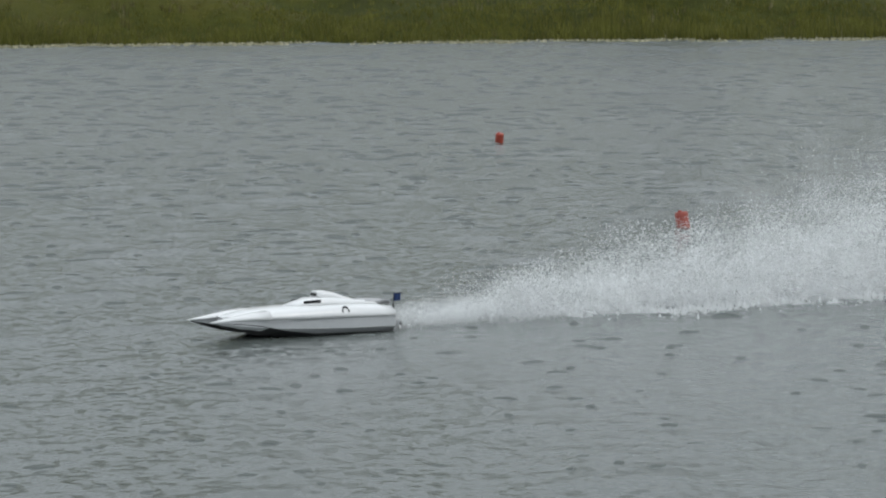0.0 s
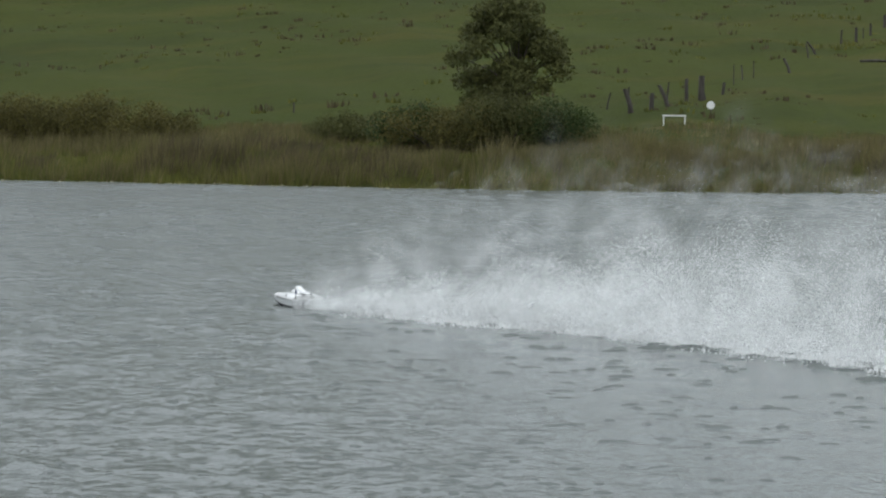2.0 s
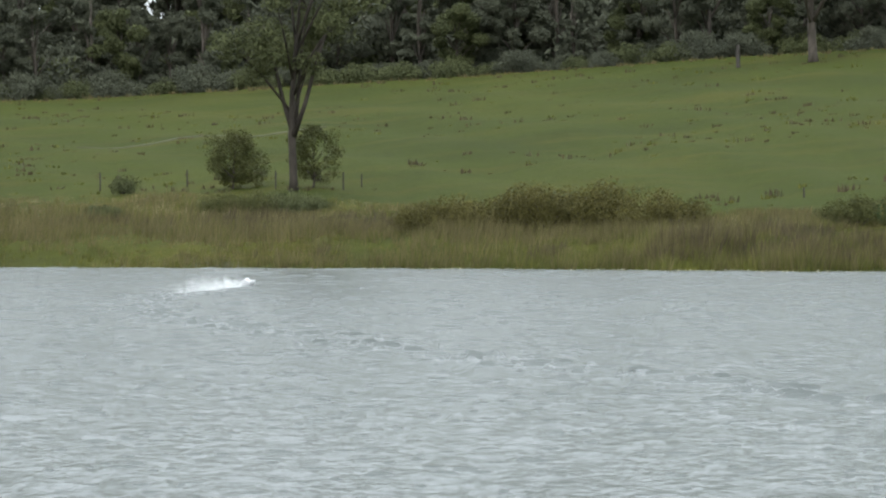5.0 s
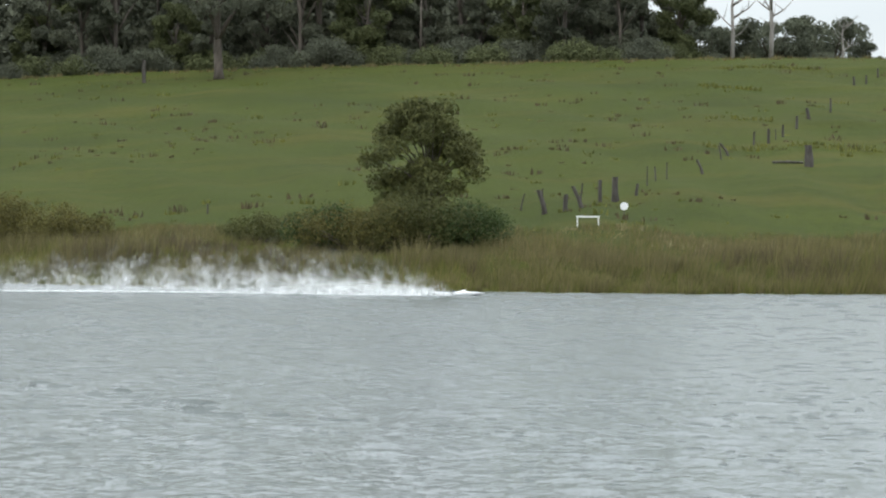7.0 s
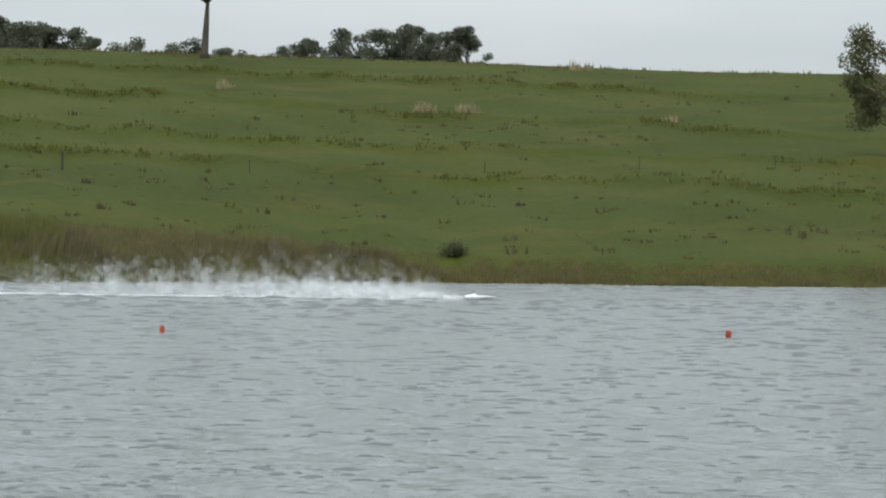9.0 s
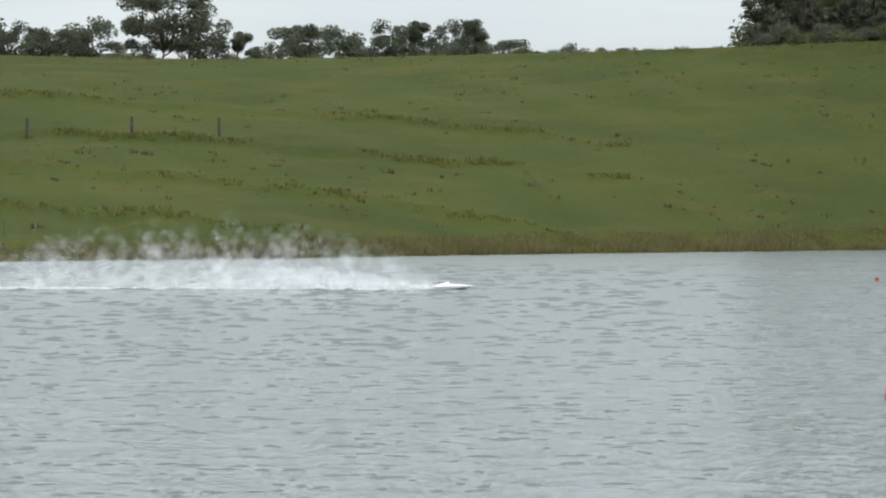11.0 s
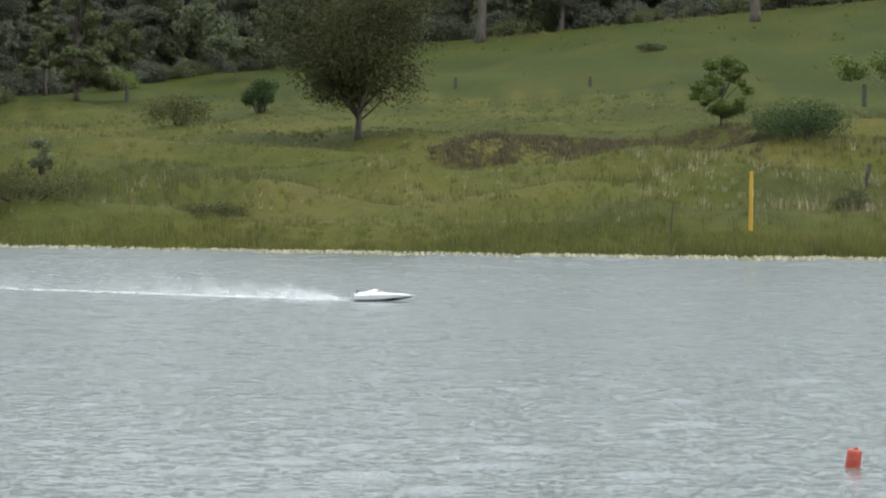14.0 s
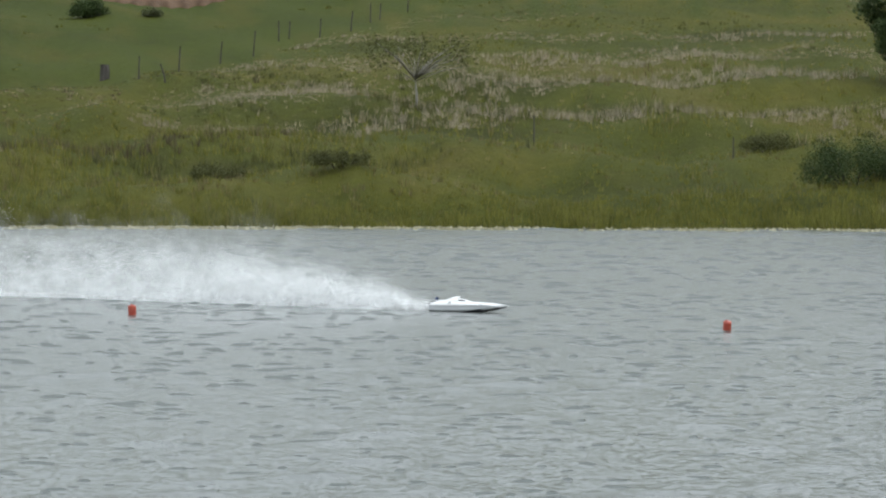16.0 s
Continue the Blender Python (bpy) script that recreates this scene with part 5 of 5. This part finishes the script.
tuft_field("shore_grass", "short tan grass fringing the shore", REED, 9000, 24, 60, 0.85, .05, all_of, 404, 7)
tuft_field("shore_grass", "short green grass fringing the shore", RUSH, 5000, 24, 62, 0.6, .05, all_of, 405, 7)
tuft_field("bank_grass", "long dull green grass on the lake bank", MEADOW, 16000, 56, 93, 0.6, .06, lambda b, d, W, x, y, q: q < 0.5 - 0.45 * patch(x, y, 0.09, 5.0), 406, 7)
tuft_field("bank_grass", "long lush green grass on the lake bank", LUSH, 11000, 93, 118, 0.6, .06, lambda b, d, W, x, y, q: q < np.where((b > 95) & (d < 48), 0.95, 0.45) - 0.45 * patch(x, y, 0.09, 5.0), 426, 7)
tuft_field("straw_grass", "pale seeding grass on the lake bank", STRAW, 20000, 56, 118, 0.55, .04, lambda b, d, W, x, y, q: q < 0.62 * np.where(b < 73, 1.5, 0.45 + 0.55 * (b > 95)) * np.where(b < 73, 1.0, np.where((b > 95) & (d < 40), 0.15, 0.85)) * (0.45 + 0.9 * patch(x, y, 0.07, 8.0)), 407, 7)
tuft_field("rough_grass", "dull olive rough grass on the lake bank", REED, 7000, 56, 118, 0.7, .06, lambda b, d, W, x, y, q: q < 0.5 + 0.5 * patch(x, y, 0.09, 5.0), 408, 7)
tuft_field("olive_grass", "olive tangled grass on the lake bank", RUSH, 16000, 56, 118, 0.6, .06, lambda b, d, W, x, y, q: q < np.where(b > 95, 0.25, 0.5) + 0.5 * patch(x, y, 0.13, 9.0), 412, 7)
# dark scrub, whose bands also stand for shade across the bank
tuft_field("bank_scrub", "dark tangled scrub along the lake bank, banded in place of shade", LEAF_OLIVE, 16000, 70, 118, 0.8, .07, lambda b, d, W, x, y, q: (d > 5) & (patch(x, y, 0.05, 7.0) + 0.7 * np.sin(d * 0.3 + 3 * patch(x, y, 0.025, 1.0)) > 0.55), 413, 8)
tuft_field("bank_scrub", "brown heathy scrub in bands along the lake bank", LEAF_HEATH, 9000, 82, 118, 0.7, .07, lambda b, d, W, x, y, q: (d > 14) & (patch(x, y, 0.045, 3.0) + 0.6 * np.sin(d * 0.24 + 3 * patch(x, y, 0.03, 4.0)) > 0.7), 414, 8)
tuft_field("heath_patch", "dark brown heath scrub in a wide patch on the slope", LEAF_HEATH, 26000, 83.2, 89.6, 0.75, .10, lambda b, d, W, x, y, q: (np.abs(d - 62 - 2.2 * np.sin(b * 2.1) - 1.5 * (b - 86)) < 6 + 2 * patch(x, y, 0.2, 1.0)) & (q < 0.9), 417, 9)
tuft_field("pale_grass", "pale feathery seeding grass in clumps on the bank", SEED, 2600, 84, 112, 0.9, .035, lambda b, d, W, x, y, q: (d > 8) & (patch(x, y, 0.07, 9.0) > 0.45), 415, 8)
tuft_field("waterside_grass", "bright green grass at the water's edge", LUSH, 4500, 95, 118, 0.7, .05, all_of, 409, 7, 0.06)
tuft_field("waterside_grass", "dull green grass at the water's edge", RUSH, 6000, 70, 97, 0.7, .05, all_of, 416, 7, 0.06)
tuft_field("seed_heads", "silvery seeding grass on the upper slope", SEED, 22000, 97, 118, 0.75, .045, lambda b, d, W, x, y, q: (d > 40) & (patch(x, y, 0.06, 1.5) + 0.7 * np.sin(d * 0.33 + 2.5 * patch(x, y, 0.03, 2.0)) > 0.25), 410, 8)


def tussocks(name, label, mat, seed, spots, tall, wide, blades=9):
    rng = np.random.default_rng(seed)
    b, r = spots
    x, y, z = r * np.sin(np.radians(b)), r * np.cos(np.radians(b)), ground_height(b, r)
    n = len(b)
    grow = (0.35 + rng.random(n) ** 2 * 1.3)[:, None]
    a, off = rng.random((n, blades)) * 6.28, np.sqrt(rng.random((n, blades))) * wide * grow
    bx, by = x[:, None] + off * np.cos(a), y[:, None] + off * np.sin(a)
    hh = tall * grow * (0.5 + 0.6 * rng.random((n, blades)))
    w = 0.10 + 0.06 * rng.random((n, blades))
    turn = rng.random((n, blades)) * 3.14
    dx, dy = np.cos(turn) * w, np.sin(turn) * w
    zz = np.repeat(z[:, None], blades, 1) - 0.12
    v = np.stack([np.stack([bx - dx, by - dy, zz], -1), np.stack([bx + dx, by + dy, zz], -1), np.stack([bx + 0.1 * np.cos(a), by + 0.1 * np.sin(a), zz + hh + 0.12], -1)], 2).reshape(-1, 3)
    ob = new(name, mesh_of(name, v, np.arange(len(v)).reshape(-1, 3), mat))
    tagged(ob, label, "grass", "", "stuff")


def field_spots(rng, n, b0, b1):
    b = b0 + (b1 - b0) * rng.random(n)
    R, Q = shore_at(b) + np.interp(b, ROUGH_B, ROUGH_W), smooth(b, RIDGE_B, RIDGE_D)
    r = R + (Q - R) * rng.random(n)
    x, y = r * np.sin(np.radians(b)), r * np.cos(np.radians(b))
    ok = patch(x, y, 0.06, 4.0) + 0.6 * rng.random(n) > 0.15
    return b[ok], r[ok]


tussocks("paddock_tussocks", "small dark tussocks dotted over the grazed paddock", LEAF_HEATH, 421, field_spots(np.random.default_rng(1), 2400, -12, 60), 0.30, 0.5)
tussocks("paddock_tussocks", "small brown tussocks dotted over the grazed paddock", RUSH, 422, field_spots(np.random.default_rng(2), 2600, -12, 112), 0.25, 0.4)
line = np.random.default_rng(3)
lb = np.concatenate([12 + 40 * line.random(n) for n in (500, 420, 1500, 700)])
lr = np.concatenate([contour(b, c) - 1.2 + line.normal(0, 0.9, len(b)) for c, b in zip(CONTOURS, np.split(lb, [500, 920, 2420]))])
ok = patch(lr * np.sin(np.radians(lb)), lr * np.cos(np.radians(lb)), 0.10, 6.0) > -0.15
tussocks("contour_tussocks", "brown tussocks along old contour banks", RUSH, 423, (lb[ok], lr[ok]), 0.32, 0.8)
kb = np.array([23.1, 23.2, 26.45, 26.5, 26.6, 27.15, 27.25, 27.35, 29.1, 29.2, 29.3, 30.6, 35.0, 38.0])
tussocks("tall_tussocks", "tall pale tussock clumps high in the paddock", STRAW, 424, (kb.repeat(5) + line.normal(0, .06, 70), np.array([364, 364, 344, 345, 344, 344, 344, 345, 420, 420, 420, 345, 350, 352]).repeat(5) + line.normal(0, .4, 70)), 1.0, 0.5, 14)
rb = np.concatenate([line.uniform(-12, 30, 900), line.uniform(30, 92, 900)])
rr_ = smooth(rb, RIDGE_B, RIDGE_D) - 1 + line.normal(0, 2, 1800)
tussocks("ridge_grass", "longer grass along the paddock ridge", REED, 425, (rb, rr_), 0.34, 0.5)


def floating_weed():
    rng = np.random.default_rng(55)
    b = np.concatenate([rng.uniform(73, 118, 6500), rng.uniform(24, 30, 500), rng.uniform(57, 70, 1500), rng.uniform(-4, 8, 160)])
    r = shore_at(b) - 0.1 - np.where(b > 70, 10.0, 4.0) * rng.random(len(b)) ** 1.5
    x, y = r * np.sin(np.radians(b)), r * np.cos(np.radians(b))
    ok = patch(x, y, 0.25, 2.0) + 0.6 * patch(x, y, 0.9, 1.0) > -0.35
    x, y, b = x[ok], y[ok], b[ok]
    n = len(x)
    s, a = (0.05 + 0.10 * rng.random(n) ** 2) * np.where(b > 70, 1.0, 0.5), rng.random(n) * 6.28
    c = np.stack([x, y, np.full(n, 0.01)], 1)
    v = [c + np.stack([np.cos(a + 2.1 * k) * s, np.sin(a + 2.1 * k) * s, np.zeros(n)], 1) for k in range(3)] + [c + np.stack([0 * s, 0 * s, 0.03 + 0.8 * s], 1)]
    v = np.stack(v, 1).reshape(-1, 3)
    q = np.arange(n)[:, None] * 4
    f = np.concatenate([q + [0, 1, 3], q + [1, 2, 3], q + [2, 0, 3]])
    tagged(new("floating_weed", mesh_of("floating_weed", v, f, LILY)), "pale yellowish weed and pebbles along the water line", "water weed", "", "stuff")


floating_weed()


# ---------------------------------------------------------------- posts, stumps and small things on the land
def build_post(h, w, seed, mat, label, name="fence_post", group="old paddock fence posts", lean=0.0, lean_dir=0.0):
    rng = np.random.default_rng(seed)
    bm, rings = bmesh.new(), []
    for q in (0, .4, .8, 1):
        k = w / 2 * (1 - 0.18 * q)
        rings.append([(k * (1 + .25 * rng.random()) * math.cos(a) + lean * q * h * math.cos(lean_dir), k * (1 + .25 * rng.random()) * math.sin(a) + lean * q * h * math.sin(lean_dir), -0.4 * (q == 0) + h * q + .05 * rng.random() * w * (q == 1)) for a in np.arange(7) * 2 * math.pi / 7])
    loft(bm, rings, False)
    return tagged(part(name, bm, mat), label, "post", group)


WOODEN = "weathered dark wooden fence post in paddock grass"
# bearing, distance, height, width, lean

def fence_post(b, r, h, w, lean):
    i = count("post")
    put(build_post(h, w, 500 + i, OLD_WOOD, WOODEN, lean=lean, lean_dir=-radians(b)), b, r)


fence_post(8.91, 209, 1.1, .10, .25)
fence_post(9.29, 203, 1.6, .09, .0)
fence_post(9.36, 203, 1.4, .30, -.35)
fence_post(9.67, 203, 1.0, .28, .05)
fence_post(9.92, 206, 1.5, .10, .1)
fence_post(9.98, 206, 1.3, .26, -.5)
fence_post(10.26, 215, 1.4, .24, .0)
fence_post(10.50, 217, 1.6, .40, .03)
fence_post(10.58, 218, 1.1, .2, -.3)
fence_post(10.86, 220, .8, .2, .15)
fence_post(11.05, 226, 1.3, .08, .0)
fence_post(11.38, 235, 1.2, .08, .0)
fence_post(11.2, 230, 1.0, .10, -.1)
fence_post(12.00, 241, 1.0, .2, -.5)
fence_post(12.3, 255, 1.1, .12, -.2)
fence_post(12.44, 262, 1.0, .22, -.8)
fence_post(12.83, 273, 1.1, .16, .05)
fence_post(13.08, 274, 1.2, .24, .0)
fence_post(13.2, 277, .9, .1, .0)
fence_post(13.32, 280, 1.0, .2, .0)
fence_post(13.55, 292, 1.1, .22, .0)
fence_post(13.76, 302, 1.0, .3, -.25)
fence_post(14.11, 310, 1.3, .18, .0)
fence_post(14.50, 351, .9, .25, -.1)
fence_post(14.70, 364, 1.0, .2, .0)
fence_post(14.89, 372, 1.0, .2, .0)
fence_post(15.12, 390, .9, .2, .0)
fence_post(15.38, 396, 1.0, .2, .0)
fence_post(15.55, 400, .9, .2, .0)
fence_post(20.42, 264, 1.4, .2, .0)
fence_post(23.56, 268, 1.0, .07, .0)
fence_post(27.53, 284, 1.0, .07, .0)
fence_post(30.14, 292, 1.2, .08, .0)
fence_post(32.42, 297, 1.0, .07, .0)
fence_post(37.70, 320, 1.3, .08, .0)
fence_post(41.83, 338, 2.0, .30, .02)
fence_post(43.58, 348, 1.9, .30, .0)
fence_post(45.05, 353, 2.0, .28, -.02)
fence_post(41.44, 251, 1.0, .08, .0)
fence_post(59.08, 374, 1.8, .2, .0)
fence_post(57.51, 387, 1.2, .2, .0)
fence_post(78.12, 314, 1.5, .35, .0)
fence_post(83.65, 309, 1.0, .28, .0)
fence_post(85.92, 302, .9, .26, .0)
fence_post(90.52, 257, 1.7, .34, .0)
fence_post(93.04, 248, 1.8, .3, .0)
fence_post(90.55, 195, 1.3, .22, .18)
fence_post(87.29, 173, 1.7, .06, .1)
fence_post(103.88, 218, 2.0, .09, .0)
fence_post(107.24, 215, 1.3, .09, .0)
WIRE = "thin dark steel star post of a wire fence"

def star_post(b, r, h, lean):
    i = count("star")
    put(build_post(h, .11, 600 + i, OLD_WOOD, WIRE, "star_post", "wire fence posts", lean, -radians(b)), b, r)


star_post(-8.21, 254, 1.4, 0)
star_post(-6.75, 255, 1.3, 0)
star_post(-5.26, 244, 1.3, 0)
star_post(-4.12, 244, 1.3, 0)
star_post(-3.81, 248, 1.0, 0)
star_post(3.64, 207, .6, 0)
star_post(97.21, 250, 1.7, .03)
star_post(97.67, 247, 1.3, -.3)
star_post(97.88, 254, 1.9, .06)
star_post(98.57, 266, 1.8, .1)
star_post(99.13, 269, 2.0, .08)
star_post(99.56, 288, 1.8, 0)
star_post(99.73, 290, 1.5, .06)
star_post(100.25, 288, 1.6, .06)
star_post(100.77, 291, 1.7, .1)
star_post(101.10, 304, 1.8, .02)
star_post(101.26, 307, 1.5, .06)
star_post(101.73, 312, 1.2, .05)
star_post(102.23, 330, 1.1, .05)
star_post(102.46, 328, 1.3, .05)
star_post(102.95, 331, 1.2, .05)
put(build_post(1.6, .62, 700, OLD_WOOD, "charred upright tree stump in green paddock", "tree_stump", "tree stumps", -.06, 0.0), 13.77, 252)
put(build_post(1.1, .7, 702, OLD_WOOD, "short grey stump in long grass", "tree_stump", "tree stumps", 0.05, 0.0), 96.64, 254)
put(build_post(2.6, .45, 701, OLD_WOOD, "dark broken stump on the ridge", "tree_stump", "tree stumps"), 2.54, 387)
put(build_post(2.9, .20, 703, YELLOW, "yellow painted marker post on the shore grass", "marker_post", "shore markers"), 88.65, 173)
bm = bmesh.new()
tube(bm, [(-1.2, 0, .12), (0, .1, .16), (1.1, 0, .12)], [.09, .11, .08], 8)
put(tagged(part("fallen_log", bm, OLD_WOOD), "dark fallen log lying beside the stump", "log"), 13.42, 255, -13)
bm = bmesh.new()
tube(bm, [(0, 0, -.4), (0, 0, 9.5)], [.16, .11], 8)
box(bm, (1.8, .1, .1), (0, 0, 8.9), .01)
put(tagged(part("power_pole", bm, BARK), "tall wooden power pole at the wood's edge", "pole"), 7.2, 408, 20)

bench = tagged(new("white_trestle"), "low white trestle table on the bank grass", "table")
bm = bmesh.new()
box(bm, (1.35, .5, .09), (0, 0, .52), .015)
part("tabletop", bm, WHITE, bench)
for sx in (-.6, .6):
    for sy in (-.18, .18):
        bm = bmesh.new()
        box(bm, (.07, .07, .75), (sx, sy, .13), .008)
        part("leg", bm, WHITE, bench)
put(bench, 10.06, 193, -10)
sign = tagged(new("round_sign"), "small round white marker disc on a short stake", "sign")
bm = bmesh.new()
bmesh.ops.create_cone(bm, cap_ends=True, segments=20, radius1=.24, radius2=.24, depth=.05, matrix=Matrix.Translation((0, 0, .62)) @ Matrix.Rotation(radians(90), 4, "X"))
part("disc", bm, WHITE, sign)
bm = bmesh.new()
tube(bm, [(0, .04, -.3), (0, .04, .6)], [.03, .03], 6)
part("stake", bm, OLD_WOOD, sign)
put(sign, 10.67, 203, -10)
board = tagged(new("yellow_board"), "small yellow board on a stake under a dark tree", "sign")
bm = bmesh.new()
box(bm, (.4, .04, .62), (0, 0, .75), .01)
part("panel", bm, YELLOW, board)
bm = bmesh.new()
tube(bm, [(0, .05, -.3), (0, .05, .7)], [.03, .03], 6)
part("stake", bm, OLD_WOOD, board)
put(board, 70.46, 236.5, -70)


def strip(name, label, category, mat, b0, b1, mid, half, lift, mound=0.0):
    """A bare strip laid over the ground; mid and half: distance and half-width as functions of bearing."""
    n, m = 60, 9
    v = []
    for i in range(n):
        b = b0 + (b1 - b0) * i / (n - 1)
        taper = math.sin(math.pi * (i + 0.5) / n) ** 0.5
        for j in range(m):
            s = 2 * j / (m - 1) - 1
            r = mid(b) + half(b) * s * taper * (1 + 0.15 * math.sin(b * 23 + s * 4))
            x, y = polar(b, r)
            edge = 1 - s * s
            v.append((x, y, float(ground_height(b, r)) + lift * (edge > 0.02) - 0.15 * (edge <= 0.02) + mound * edge * taper * (0.9 + 0.12 * math.sin(b * 9 + s * 3))))
    f = [(i * m + j, (i + 1) * m + j, (i + 1) * m + j + 1, i * m + j + 1) for i in range(n - 1) for j in range(m - 1)]
    return tagged(new(name, mesh_of(name, v, np.array(f)[:, ::-1], mat, True)), label, category, kind="structure")


strip("dirt_bank", "bare red earth bank above the shore", "earth bank", DIRT, 58.4, 62.6, lambda b: 336 - 4.5 * (b - 60), lambda b: 1.8, 0.10, 0.2)
strip("dirt_mound", "heap of red earth on the green paddock", "earth mound", DIRT, 96.6, 98.7, lambda b: 321, lambda b: 6, 0.1, 0.9)
strip("track", "faint grey gravel track crossing the paddock", "track", TRACK, -8.6, -4.4, lambda b: 318 + 2.5 * (b + 8), lambda b: 0.7, 0.10)


# ---------------------------------------------------------------- what moves
def motions():
    steps = [i / 10 for i in range(161)]
    rows = []
    for t in steps:
        a = course(t)
        bob = 0.006 * math.sin(t * 9.0) + 0.004 * math.sin(t * 23)
        mid = boat_place(t)
        place = mid - Vector((math.cos(a), math.sin(a), 0)) * 0.66
        rows.append((t, pose(place.x, place.y, -0.014 + bob, 1.5 * math.sin(t * 5.3), -1.2 + 0.8 * math.sin(t * 7.1), math.degrees(a) - float(np.interp(t, [0, .3, .7, 1, 2.5, 3, 4.2, 5.3, 7, 8, 12.3, 14.2, 16], [0, 3, 10, 14, 14, 12, 4, 0, 0, -14, -26, -26, -12])))))
    walk(boat, rows)
    for born, ob in ripples:
        a, p = course(born, 0.2), boat_place(born)
        rows = []
        for t in (0.0, born + 0.05, born + 0.35, born + 4.5, max(born + 6.5, 7.6), 16.0):
            depth = 0.0 if born + 0.3 < t < born + 5 else -0.15
            rows.append((t, pose(p.x, p.y, depth, 0, 0, math.degrees(a))))
        walk(ob, rows)
    # how strongly the boat throws water, by the moment at which it left the stern
    power_t = [-0.1, 0.12, 0.45, 0.75, 1.8, 2.1, 2.4, 2.6, 2.8, 3.2, 3.6, 4.0, 5.0, 5.2, 5.5, 12.9, 13.15, 13.3, 13.5, 14.08, 14.2, 14.35, 15.2]
    power_v = [1, 0.62, 0.6, 1, 1, 0.65, 0.6, 0.75, 1, 1, 0.6, 0.2, 0.15, 0.6, 0.95, 0.95, 0.5, 0.3, 0.2, 0.2, 0.6, 0.95, 1]
    mist_t = [-0.12, 0.05, 0.4, 0.65, 0.85, 1.0, 2.0, 2.8, 3.4, 4.0, 5.1, 5.5, 9.0, 9.6, 12.3, 12.8, 13.1, 13.4, 14.13, 14.24, 15.0, 15.6]
    mist_v = [0.8, 0.05, 0, 0.65, 0.9, 0.95, 0.9, 1.0, 0.5, 0, 0.5, 0.85, 0.85, 1.0, 1.0, 0.85, 0.3, 0, 0, 0.8, 0.95, 0.7]
    for lag, ob, height in plume + mist:
        thin = ob.name.startswith("spray_mist")
        rows = []
        for t in steps:
            a = course(t - lag, 0.2)
            p = boat_place(t - lag) - Vector((math.cos(a), math.sin(a), 0)) * 0.60
            fall = (1 - float(np.interp(t - lag, mist_t if thin else power_t, mist_v if thin else power_v))) * height * (1.6 if thin else 0.95)
            if lag < 0.09 and not thin:
                fall = min(fall, 0.6 * height)
            if ob.name.startswith("wake_foam"):
                fall = fall * 0.5 + 0.024 * float(np.interp(lag, [0.15, 0.4], [0, 1])) * float(np.interp(t, [2.2, 2.9, 5.0, 5.3], [0, 1, 1, 0]))
            else:  # in the turn away from the camera the older water has already come down
                fall += height * (0.35 if thin else 0.85) * float(np.interp(lag, [0.3, 0.65], [0, 1])) * float(np.interp(t, [2.2, 2.9, 5.0, 5.3], [0, 1, 1, 0]))
            rows.append((t, pose(p.x, p.y, -fall, 0, 0, math.degrees(a))))
        walk(ob, rows)


motions()
